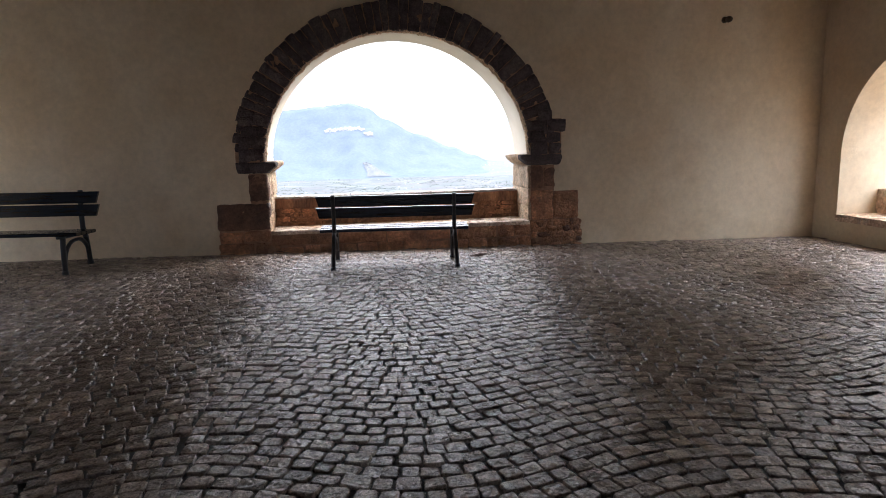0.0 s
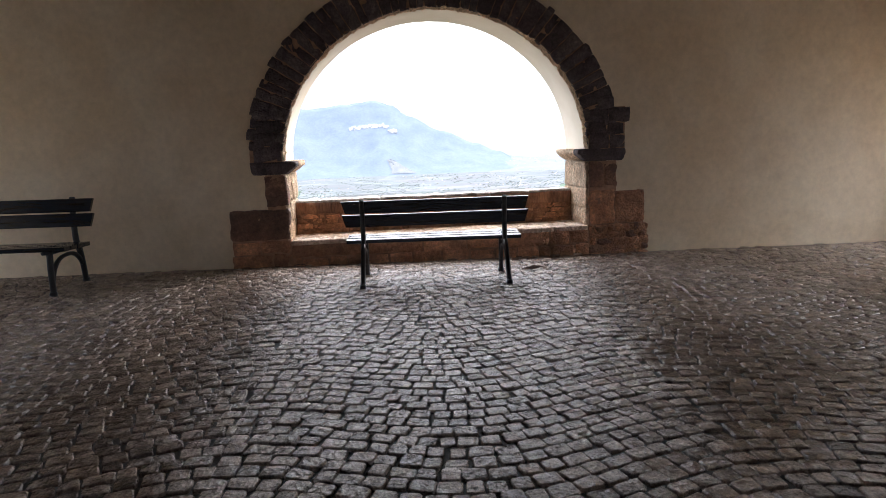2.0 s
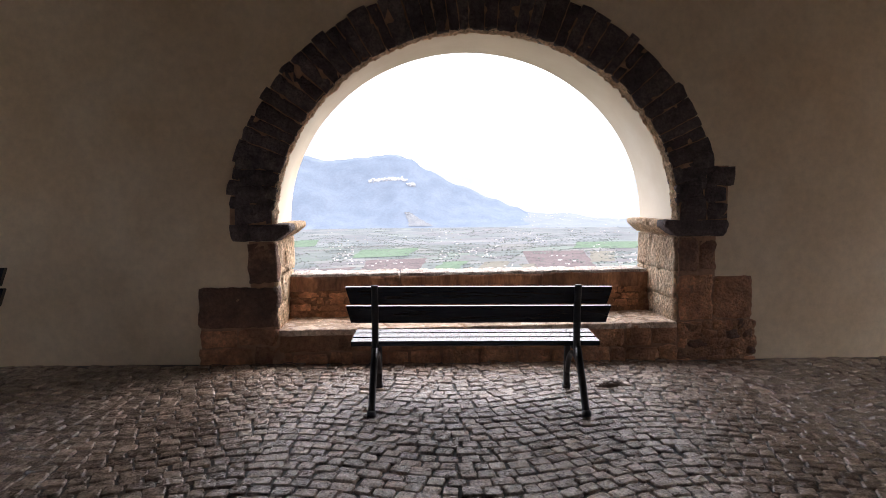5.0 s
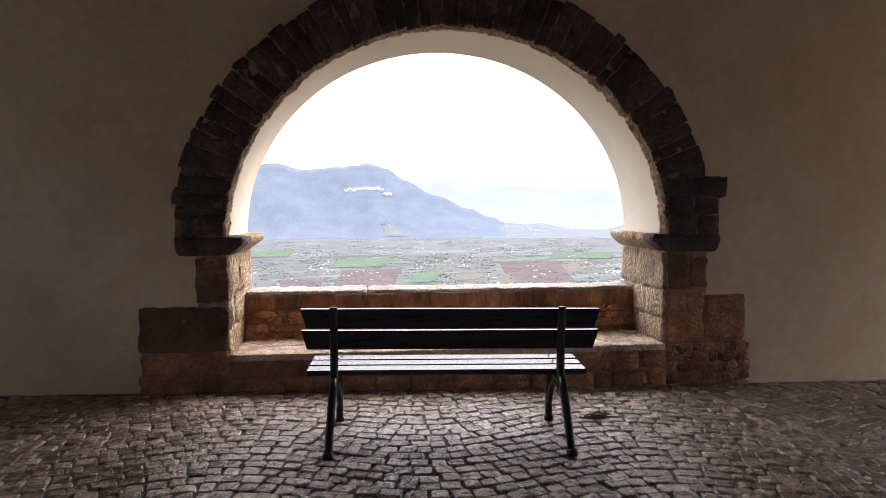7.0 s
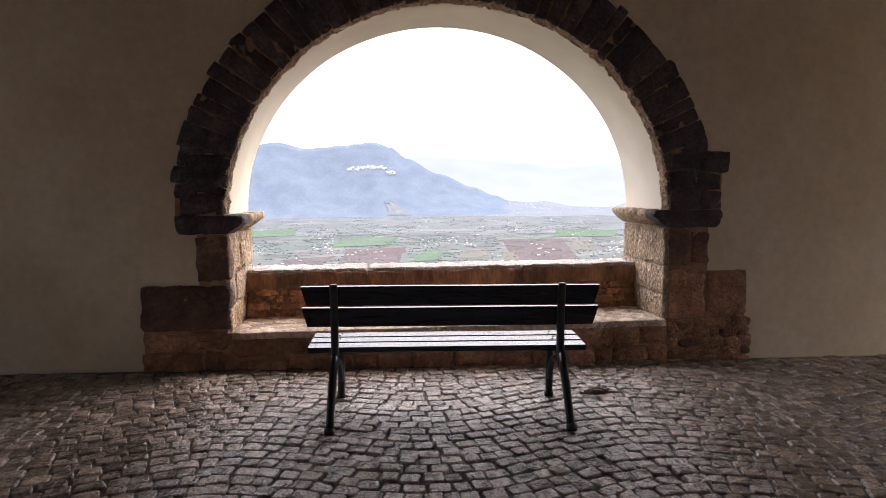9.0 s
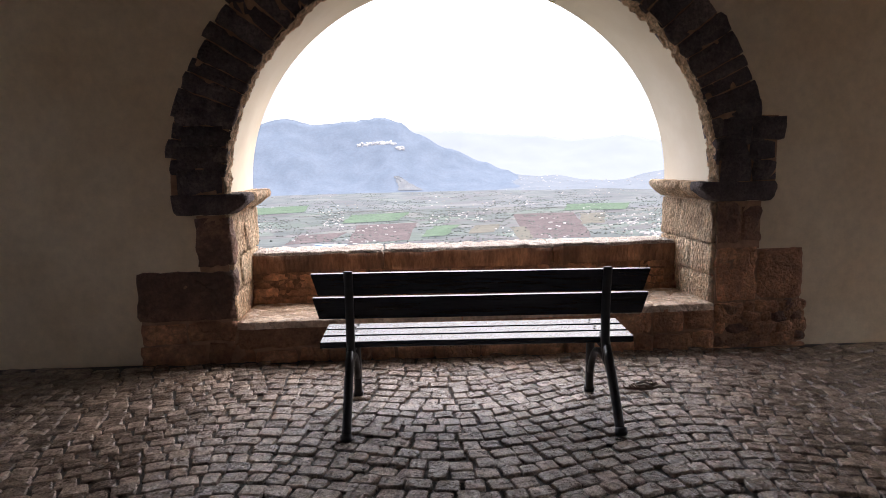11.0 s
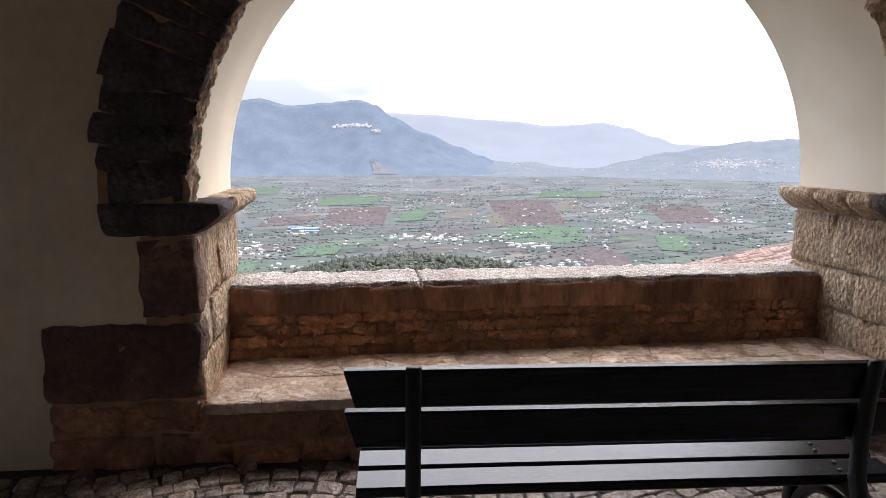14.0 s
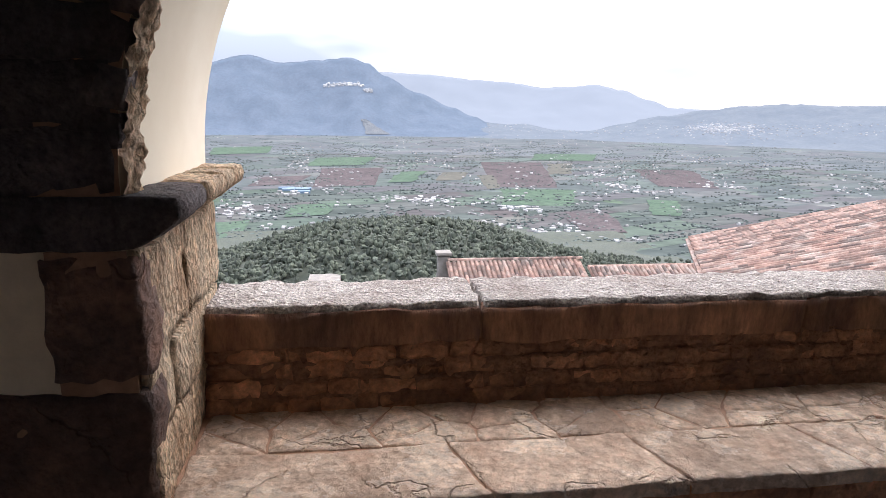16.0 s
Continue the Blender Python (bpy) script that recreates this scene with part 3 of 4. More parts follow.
# ---- stone seat and parapet in the opening ----
bm = bmesh.new()
box(bm, CX - HALF, CX + HALF, WALL + 0.02, 9.26, -0.3, 0.2945)
box(bm, CX - HALF, CX + HALF, 9.25, BACK + 0.02, 0.25, 0.64)
seat = tagged(link("window_sill", bm, MORTAR), "stone window seat with worn flags and a low parapet", "window seat", kind="structure")
xs = (-1.405, -0.62, 0.10, 0.62, 1.08, 1.62, 1.86, 2.098)
for a, b in zip(xs, xs[1:]):
    stone("sill_block", seat, BASE, a + 0.004, b - 0.005, WALL - 0.022 - rnd.uniform(0, 0.014), WALL + 0.10, 0.105 + rnd.uniform(-0.02, 0.02), 0.274, 0.012, 0.007, cell=0.05)
x = -1.30
while x < 2.1:
    w = rnd.uniform(0.13, 0.34)
    b = min(x + w, 2.10)
    stone("footing_stone", seat, BASE, x + 0.004, b - 0.006, WALL - 0.03 - rnd.uniform(0, 0.02), WALL + 0.08, floor_z(x) - 0.06, 0.095 + rnd.uniform(-0.02, 0.015), 0.014, 0.010, cell=0.05)
    x += w
# flags: a front row of long slabs and two broken rows behind


def flag(pts, z, thick, seed, bevel=0.006, ragged=0.011):
    """An irregular slab over an outline of corner points, its edge broken by noise."""
    bm = bmesh.new()
    edge = []
    for (xa, ya), (xb, yb) in zip(pts, pts[1:] + pts[:1]):
        m = max(2, int(math.hypot(xb - xa, yb - ya) / 0.035))
        for i in range(m):
            t = i / m
            p = Vector((xa + (xb - xa) * t, ya + (yb - ya) * t, 0))
            edge.append(p + noise.noise_vector((p * 14) + Vector((seed, 0, 0))) * ragged)
    c = sum(edge, Vector()) / len(edge)
    rings = []
    for f, dz in ((0.0, -thick), (bevel * 0.3, -bevel * 0.7), (bevel, 0.0), (0.05, 0.002)):
        row = []
        for p in edge:
            d = (c - p)
            q = p + d.normalized() * min(f, d.length * 0.6)
            row.append(bm.verts.new((q.x, q.y, z + dz + 0.004 * noise.noise((q.x * 9 + seed, q.y * 9, 0)))))
        rings.append(row)
    for r0, r1 in zip(rings, rings[1:]):
        for i in range(len(edge)):
            j = (i + 1) % len(edge)
            bm.faces.new((r0[i], r0[j], r1[j], r1[i]))
    mid = bm.verts.new((c.x, c.y, z + 0.004))
    for i in range(len(edge)):
        bm.faces.new((rings[-1][i], rings[-1][(i + 1) % len(edge)], mid))
    return bm


def cells(points, x0, x1, y0, y1):
    """The regions of a rectangle that lie nearest to each of the points, as outlines."""
    out = []
    for i, (px, py) in enumerate(points):
        poly = [(x0, y0), (x1, y0), (x1, y1), (x0, y1)]
        for j, (qx, qy) in enumerate(points):
            if i == j or not poly:
                continue
            mx, my, nx, ny = (px + qx) / 2, (py + qy) / 2, qx - px, qy - py
            side = lambda p: (p[0] - mx) * nx + (p[1] - my) * ny
            cut = []
            for a, b in zip(poly, poly[1:] + poly[:1]):
                sa, sb = side(a), side(b)
                if sa <= 0:
                    cut.append(a)
                if sa * sb < 0:
                    t = sa / (sa - sb)
                    cut.append((a[0] + (b[0] - a[0]) * t, a[1] + (b[1] - a[1]) * t))
            poly = cut
        if len(poly) > 2:
            out.append(poly)
    return out


def shrink(poly, g):
    cx, cy = sum(p[0] for p in poly) / len(poly), sum(p[1] for p in poly) / len(poly)
    return [(x + (cx - x) / (math.hypot(cx - x, cy - y) + 1e-6) * g, y + (cy - y) / (math.hypot(cx - x, cy - y) + 1e-6) * g) for x, y in poly]


xs = (-1.40, -0.50, 0.14, 0.78, 1.18, 1.62, 2.09)
for i, (xa, xb) in enumerate(zip(xs, xs[1:])):
    sk, sk2 = (0.05 if i else 0), (0.05 if xb < 2 else 0)
    edge = lambda x: 8.90 + 0.03 * noise.noise((x * 2.5, 3.0, 0))
    pts = [(xa + 0.004 + sk, WALL - 0.038), ((xa + xb) / 2, WALL - 0.045), (xb - 0.004 + sk2, WALL - 0.038), (xb - 0.004 - sk2, edge(xb) - 0.004), ((xa + xb) / 2, edge((xa + xb) / 2) - 0.004), (xa + 0.004 - sk, edge(xa) - 0.004)]
    part("flagstone", flag(pts, 0.302 + rnd.uniform(-0.005, 0.004), 0.05, i * 1.9), FLAG, seat, smooth=True)
pts = []
for r, y in enumerate((8.965, 9.075, 9.185)):
    x = -1.36 + 0.1 * r
    while x < 2.08:
        pts.append((x + rnd.uniform(-0.05, 0.05), y + rnd.uniform(-0.02, 0.02)))
        x += rnd.uniform(0.2, 0.42)
for i, poly in enumerate(cells(pts, -1.40, 2.09, 8.905, 9.25)):
    part("flagstone", flag(shrink(poly, 0.003), 0.300 + rnd.uniform(-0.003, 0.002), 0.05, 20 + i * 1.3), FLAG, seat, smooth=True)
# parapet: rubble below, coping slabs above
zr = 0.272
for r, hgt in enumerate((0.074, 0.064, 0.062, 0.066)):
    x = CX - HALF + 0.02
    while x < CX + HALF - 0.03:
        w = rnd.uniform(0.07, 0.24)
        b = min(x + w, CX + HALF - 0.02)
        if CX + HALF - b < 0.08:
            b = CX + HALF - 0.02
        stone("rubble_stone", seat, BASE, x + 0.001, b - 0.001, 9.192 + 0.013 * r + rnd.uniform(-0.004, 0.004), 9.33, zr + rnd.uniform(-0.02, 0.002), zr + hgt + rnd.uniform(-0.004, 0.014), 0.018, 0.006, cell=0.025)
        x = b if b > x + 0.05 else x + w
    # mortar smeared over the edges of the course
    bm = bmesh.new()
    block(bm, slab(CX - HALF + 0.012, CX + HALF - 0.012, 9.197 + 0.013 * r, 9.33, zr - 0.012, zr + hgt + 0.010), 110, 3, 4, 0.012, 0.002, 4.0 + r * 5.3, 13)
    part("mortar_bed", bm, SMEAR, seat, smooth=True)
    zr += hgt
xs = (CX - HALF + 0.018, -0.365, 1.02, CX + HALF - 0.018)
for a, b in zip(xs, xs[1:]):
    stone("coping_face", seat, DRIP, a + 0.004, b - 0.005, 9.226, 9.33, 0.535, 0.678, 0.014, 0.004, cell=0.04)
    bm = bmesh.new()
    block(bm, slab(a + 0.003, b - 0.004, 9.24, BACK + 0.06, 0.61, 0.702), 48, 12, 3, 0.011, 0.007, a * 3, 14)
    part("coping_stone", bm, COPING, seat, "pale lichened coping stone", smooth=True)

# plain stone seat of the side opening
bm = bmesh.new()
block(bm, slab(EAST - 0.03, EAST + 0.92, 6.68 - 1.497, 6.68 + 1.497, 0.17, 0.262), 8, 24, 3, 0.008, 0.006, 7)
block(bm, slab(EAST + 0.60, EAST + 0.92, 6.68 - 1.495, 6.68 + 1.495, 0.25, 0.60), 6, 24, 5, 0.008, 0.006, 9)
tagged(link("window_sill", bm, FLAG), "worn stone seat and low parapet of the side opening", "window seat", kind="structure")


# ---- benches ----
def slat(parent, name, x0, x1, y, z, wide, thick, tilt, cut=0.0):
    """A board with eased edges, along x, tilted about its length."""
    bm = bmesh.new()
    e = 0.006
    prof = [(-wide / 2 + e, -thick / 2), (wide / 2 - e, -thick / 2), (wide / 2, -thick / 2 + e), (wide / 2, thick / 2 - e), (wide / 2 - e, thick / 2), (-wide / 2 + e, thick / 2), (-wide / 2, thick / 2 - e), (-wide / 2, -thick / 2 + e)]
    c, s = math.cos(tilt), math.sin(tilt)
    ends = []
    n = 8
    for i in range(n + 1):
        x = x0 + (x1 - x0) * i / n
        sag = 0.002 * noise.noise((x * 2, y * 9, z * 9))
        ends.append([bm.verts.new((x + a * cut * (2 * i / n - 1), y + a * c - b * s, z + a * s + b * c + sag)) for a, b in prof])
    for p, q in zip(ends, ends[1:]):
        for i in range(8):
            bm.faces.new((p[i], p[(i + 1) % 8], q[(i + 1) % 8], q[i]))
    bm.faces.new(ends[0])
    bm.faces.new(ends[-1][::-1])
    return part(name, bm, SLAT, parent)


def strap(bm, path, x, wide):
    """A cast bar that follows (y, z, thickness) points in the plane x, wide across, with an eased section."""
    rings = []
    for i, (y, z, t) in enumerate(path):
        a = path[max(0, i - 1)]
        b = path[min(len(path) - 1, i + 1)]
        dy, dz = b[0] - a[0], b[1] - a[1]
        l = math.hypot(dy, dz) or 1
        ny, nz = -dz / l, dy / l
        h, e = wide / 2, wide * 0.22
        rings.append([bm.verts.new((x + px, y + ny * pt, z + nz * pt)) for px, pt in ((-h + e, -t / 2), (h - e, -t / 2), (h, -t / 4), (h, t / 4), (h - e, t / 2), (-h + e, t / 2), (-h, t / 4), (-h, -t / 4))])
    for p, q in zip(rings, rings[1:]):
        for i in range(8):
            bm.faces.new((p[i], p[(i + 1) % 8], q[(i + 1) % 8], q[i]))
    bm.faces.new(rings[0])
    bm.faces.new(rings[-1][::-1])


def curve(p0, p1, p2, t0, t1, n=7):
    return [((1 - s) ** 2 * p0[0] + 2 * s * (1 - s) * p1[0] + s * s * p2[0], (1 - s) ** 2 * p0[1] + 2 * s * (1 - s) * p1[1] + s * s * p2[1], t0 + (t1 - t0) * s) for s in (i / n for i in range(n + 1))]


def make_bench(label, sit=0.0, slats=3):
    """A park bench that looks towards +y; its origin is between the rear feet. sit: how much further back its backrest stands."""
    bench = new("bench")
    for x in (-0.70, 0.70):
        bm = bmesh.new()
        strap(bm, curve((0.012, 0.0), (0.10 - sit * 0.4, 0.17), (0.285 - sit, 0.375), 0.042, 0.062), x, 0.044)
        strap(bm, [(0.0, 0.0, 0.03), (0.003, 0.014, 0.062), (0.014, 0.035, 0.048)], x, 0.056)
        part("rear_leg", bm, IRON, bench, smooth=True)
        bm = bmesh.new()
        strap(bm, curve((0.612, 0.0), (0.63, 0.20), (0.60, 0.388), 0.044, 0.056), x, 0.044)
        strap(bm, [(0.625, 0.0, 0.03), (0.622, 0.014, 0.066), (0.614, 0.035, 0.05)], x, 0.058)
        part("front_leg", bm, IRON, bench, smooth=True)
        bm = bmesh.new()
        strap(bm, curve((0.13 - sit * 0.5, 0.17), (0.24 - sit * 0.6, 0.335), (0.40 - sit * 0.3, 0.318), 0.050, 0.030, 8) + curve((0.40 - sit * 0.3, 0.318), (0.55, 0.315), (0.602, 0.13), 0.030, 0.040, 8)[1:], x, 0.036)
        part("leg_arch", bm, IRON, bench, smooth=True)
        bm = bmesh.new()
        strap(bm, [(0.275 - sit, 0.375, 0.05), (0.40 - sit * 0.5, 0.374, 0.036), (0.55, 0.380, 0.036), (0.70, 0.388, 0.03)], x, 0.044)
        part("seat_bracket", bm, IRON, bench, smooth=True)
        bm = bmesh.new()
        strap(bm, [(y - sit, z, t) for y, z, t in ((0.262, 0.31, 0.05), (0.292, 0.36, 0.06), (0.318, 0.43, 0.048), (0.322, 0.56, 0.040), (0.312, 0.70, 0.036), (0.298, 0.805, 0.034), (0.296, 0.822, 0.022))], x, 0.046)
        part("back_post", bm, IRON, bench, smooth=True)
    for i in range(slats):
        y = 0.650 - (slats - 1 - i) * 0.122
        s = slat(bench, "seat_slat", -0.872, 0.872, y, 0.402 + 0.005 * i, 0.106, 0.036, 0.04)
        for x in (-0.70, 0.70):
            for dy in (-0.022, 0.024):
                bm = bmesh.new()
                bmesh.ops.create_uvsphere(bm, u_segments=8, v_segments=5, radius=0.008, matrix=Matrix.Translation((x + dy * 0.3, y + dy, 0.4215 + 0.005 * i + dy * 0.04)) @ Matrix.Diagonal((1, 1, 0.45, 1)))
                part("bolt", bm, BOLT, s)
    for y, z in ((0.358, 0.611), (0.338, 0.747)):
        slat(bench, "back_slat", -0.885, 0.925, y - sit, z, 0.122, 0.034, radians(97), 0.27)
    return tagged(bench, label, "bench", "park benches")


bench = make_bench("dark painted slatted park bench on cast-iron legs, facing the view")
bench.matrix_world = pose(0.130, 7.215, floor_z(0.130) - 0.005, 0, 0.45, -3.2)
other = make_bench("dark painted slatted park bench standing against the plastered wall", 0.20, 4)
other.matrix_world = pose(-4.231, 8.185, floor_z(-4.231), 0, -math.degrees(math.atan(0.016)), 180) @ Matrix.Diagonal((1.085, 1.085, 1.085, 1))

# ---- small fixtures ----
lamp = tagged(new("wall_lamp"), "small dark metal lamp fitting high on the plaster", "lamp")
bm = bmesh.new()
bmesh.ops.create_cone(bm, cap_ends=True, segments=16, radius1=0.045, radius2=0.035, depth=0.03, matrix=Matrix.Translation((4.85, WALL - 0.015, 2.96)) @ Matrix.Rotation(radians(90), 4, "X"))
part("mount", bm, BRASS, lamp)
bm = bmesh.new()
bmesh.ops.create_uvsphere(bm, u_segments=14, v_segments=10, radius=0.042, matrix=Matrix.Translation((4.87, WALL - 0.075, 2.955)) @ Matrix.Diagonal((1, 1.4, 1, 1)))
part("shade", bm, BRASS, lamp, smooth=True)

bm = bmesh.new()
block(bm, slab(5.80, 6.40, 8.05, WALL - 0.002, 3.36, 3.60), 6, 6, 3, 0.006, 0.012, 3)
tagged(link("corbel", bm, TIMBER), "dark timber bracket under the roof in the corner", "beam", kind="structure")
for i, x in enumerate((-5.6, -3.6, -1.6, 0.4, 2.4, 4.4)):
    bm = bmesh.new()
    block(bm, slab(x, x + 0.2, SOUTH, WALL, 3.92, TOP), 2, 12, 2, 0.006, 0.012, i)
    tagged(link("ceiling_beam", bm, TIMBER), "dark timber beam under the boarded ceiling", "beam", kind="structure")

bm = bmesh.new()
rr = random.Random(8)
for k in range(9):
    cx, cy, r, a0 = 1.22 + rr.uniform(-0.07, 0.07), 7.80 + rr.uniform(-0.03, 0.03), rr.uniform(0.05, 0.11), rr.uniform(0, 6.28)
    pts = [(cx + r * math.cos(a0 + s * 0.33), cy + r * 0.7 * math.sin(a0 + s * 0.33), floor_z(cx) + 0.018 + 0.006 * k / 3 + 0.008 * math.sin(s + k)) for s in range(rr.randint(6, 13))]
    prev = None
    for p in pts:
        row = [bm.verts.new((p[0] + 0.006 * math.cos(q), p[1] + 0.003 * math.sin(q), p[2] + 0.006 * math.sin(q))) for q in (0, 2.09, 4.19)]
        if prev:
            for i in range(3):
                bm.faces.new((prev[i], prev[(i + 1) % 3], row[(i + 1) % 3], row[i]))
        prev = row
tagged(link("dry_twigs", bm, RUST), "small tangle of dry brown twigs on the cobbles", "twigs")

bm = bmesh.new()
prev = None
for s in range(15):
    a = 0.5 + s * 0.16
    p = Vector((-1.30 + 0.075 * math.cos(a), 8.43 + 0.05 * math.sin(a), floor_z(-1.3) + 0.012 + 0.02 * math.sin(a)))
    row = [bm.verts.new(p + Vector((0.004 * math.cos(q), 0, 0.004 * math.sin(q)))) for q in (0, 2.09, 4.19)]
    if prev:
        for i in range(3):
            bm.faces.new((prev[i], prev[(i + 1) % 3], row[(i + 1) % 3], row[i]))
    prev = row
tagged(link("bent_wire", bm, IRON), "short bent dark wire lying near the wall", "wire")

# ---- outside: roofs below the wall ----
def tile_mesh(bm, m, r=0.095, length=0.46):
    n = 4
    a = [bm.verts.new(m @ Vector((r * math.cos(math.pi * i / n), 0, r * 0.75 * math.sin(math.pi * i / n)))) for i in range(n + 1)]
    b = [bm.verts.new(m @ Vector((r * 0.82 * math.cos(math.pi * i / n), length, 0.02 + r * 0.7 * math.sin(math.pi * i / n)))) for i in range(n + 1)]
    for i in range(n):
        bm.faces.new((a[i], a[i + 1], b[i + 1], b[i]))


bm = bmesh.new()
tile_mesh(bm, Matrix())
bmesh.ops.recalc_face_normals(bm, faces=bm.faces)
for f in bm.faces:
    f.smooth = True
tile_data = bpy.data.meshes.new("tile")
bm.to_mesh(tile_data)
bm.free()
tile_data.materials.append(TILE)


def tiled_roof(house, corner, along, up, length, rise, near=0, seed=1):
    """A roof plane from an eave corner: a bed, then courses of half-round tiles. The first ones of the plan are objects."""
    corner, along, up = Vector(corner), Vector(along).normalized(), Vector(up).normalized()
    nrm = along.cross(up).normalized()
    if nrm.z < 0:
        nrm = -nrm
    base = Matrix((along, up, nrm)).transposed().to_4x4()
    r = random.Random(seed)
    bm = bmesh.new()
    pts = [corner + along * a + up * b + nrm * c for a in (0, length) for b in (-0.1, rise) for c in (-0.16, -0.005)]
    v = [bm.verts.new(p) for p in pts]
    for q in ((0, 1, 3, 2), (4, 6, 7, 5), (0, 4, 5, 1), (2, 3, 7, 6), (0, 2, 6, 4), (1, 5, 7, 3)):
        bm.faces.new([v[i] for i in q])
    roof = part("roof", bm, TILES, house, "roof of weathered clay tiles")
    bm = bmesh.new()
    made = 0
    for i in range(int(length / 0.205)):
        for j in range(int(rise / 0.36)):
            m = Matrix.Translation(corner + along * (0.1 + i * 0.205 + r.uniform(-0.012, 0.012)) + up * (j * 0.36 + r.uniform(-0.03, 0.03)) + nrm * (0.012 + r.uniform(0, 0.012))) @ base @ Matrix.Rotation(r.uniform(-0.04, 0.04), 4, "Z") @ Matrix.Rotation(-0.03, 4, "X")
            if made < near:
                t = new("tile", tile_data)
                t.parent = roof
                t.matrix_local = m
                made += 1
            else:
                tile_mesh(bm, m)
    for f in bm.faces:
        f.smooth = True
    tagged(part("tile_courses", bm, TILES, roof), kind="stuff")
    return roof


def house_at(name, label, corner, along, up, length, rise, near=0, seed=1, drop=4.0):
    house = tagged(new(name), label, "house")
    tiled_roof(house, corner, along, up, length, rise, near, seed)
    c, a, u = Vector(corner), Vector(along).normalized(), Vector(up).normalized()
    flat = Vector((u.x, u.y, 0)).normalized()
    run = rise * math.hypot(u.x, u.y)
    top = rise * u.z
    bm = bmesh.new()
    o = c + a * 0.25 + flat * 0.35 - Vector((0, 0, 0.2))
    pts = []
    for s in (0, length - 0.5):
        for f, z in ((0, -drop), (run - 0.4, -drop), (run - 0.4, top - 0.15), (0, 0.05)):
            pts.append(bm.verts.new(o + a * s + flat * f + Vector((0, 0, z))))
    for q in ((0, 1, 2, 3), (7, 6, 5, 4), (0, 3, 7, 4), (1, 5, 6, 2), (3, 2, 6, 7), (0, 4, 5, 1)):
        bm.faces.new([pts[i] for i in q])
    part("wall", bm, RENDER, house)
    return house


house_a = house_at("house", "large house below with a weathered orange tiled roof", (10.3, 26.2, -2.75), (-0.42, -0.907, 0), (0.872, -0.404, 0.276), 9.0, 9.5, 290, 3, 9.0)
house_b = house_at("house", "small house below with a pinkish tiled roof and chimney", (3.05, 27.6, -7.35), (1, 0.0, 0), (0, 0.93, 0.37), 6.1, 5.9, 200, 5, 9.0)
bm = bmesh.new()
block(bm, slab(2.7, 3.25, 33.2, 33.75, -6.4, -4.95), 3, 3, 6, 0.02, 0.03, 3)
chim = part("chimney", bm, RENDER, house_b)
bm = bmesh.new()
block(bm, slab(2.62, 3.33, 33.12, 33.83, -4.94, -4.8), 3, 3, 2, 0.01, 0.02, 5)
part("chimney_cap", bm, RENDER, chim)
n = 27
bm = bmesh.new()
for i in range(n):
    tile_mesh(bm, Matrix.Translation((3.1 + i * 0.225, 33.1, -5.13)) @ Matrix.Rotation(radians(-90), 4, "Z"), 0.13, 0.3)
part("ridge_tiles", bm, TILES, house_b)
house_c = house_at("house", "lower house with an orange tiled roof between two others", (9.2, 27.5, -6.9), (1, 0.0, 0), (0, 0.94, 0.34), 9.0, 5.0, 0, 9, 9.0)
bm = bmesh.new()
block(bm, slab(-2.45, -1.4, 27.0, 28.0, -12.0, -4.22), 6, 6, 14, 0.04, 0.03, 2)
pier = tagged(link("ruined_wall", bm, RENDER), "broken stub of an old stone wall below", "ruin")

# ---- outside: valley, woods and mountains ----
VALLEY = -150.0
rings = []
for d in (3, 15, 40, 90, 160, 260, 400, 560, 800, 1150, 1500, 2050, 3200, 4000, 4800):
    row = []
    for i in range(49):
        a = radians(-90 + i * 3.75)
        z = -16 + (VALLEY + 16) * min(1, max(0, (d - 20) / 480.0)) ** 0.8
        row.append((d * math.sin(a), BACK + d * math.cos(a), max(VALLEY, z)))
    rings.append(row)
# three bands of ground, each further one with more haze painted in
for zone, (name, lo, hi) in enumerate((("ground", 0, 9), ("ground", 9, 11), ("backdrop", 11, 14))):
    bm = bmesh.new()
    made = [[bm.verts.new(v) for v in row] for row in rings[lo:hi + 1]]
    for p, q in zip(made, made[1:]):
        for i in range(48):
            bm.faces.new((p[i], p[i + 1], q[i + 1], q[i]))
    tagged(link(name, bm, FIELDS[zone], smooth=True), ("near", "middle", "far haze-painted")[zone] + " part of the valley floor of small fields", "valley", kind="structure")


def at(az, el, z=VALLEY):
    """The point of the level z that lies at this bearing and dip from the opening."""
    d = (z - 1.43) / math.tan(radians(el))
    return -0.85 + d * math.sin(radians(az)), 7.0 + d * math.cos(radians(az))


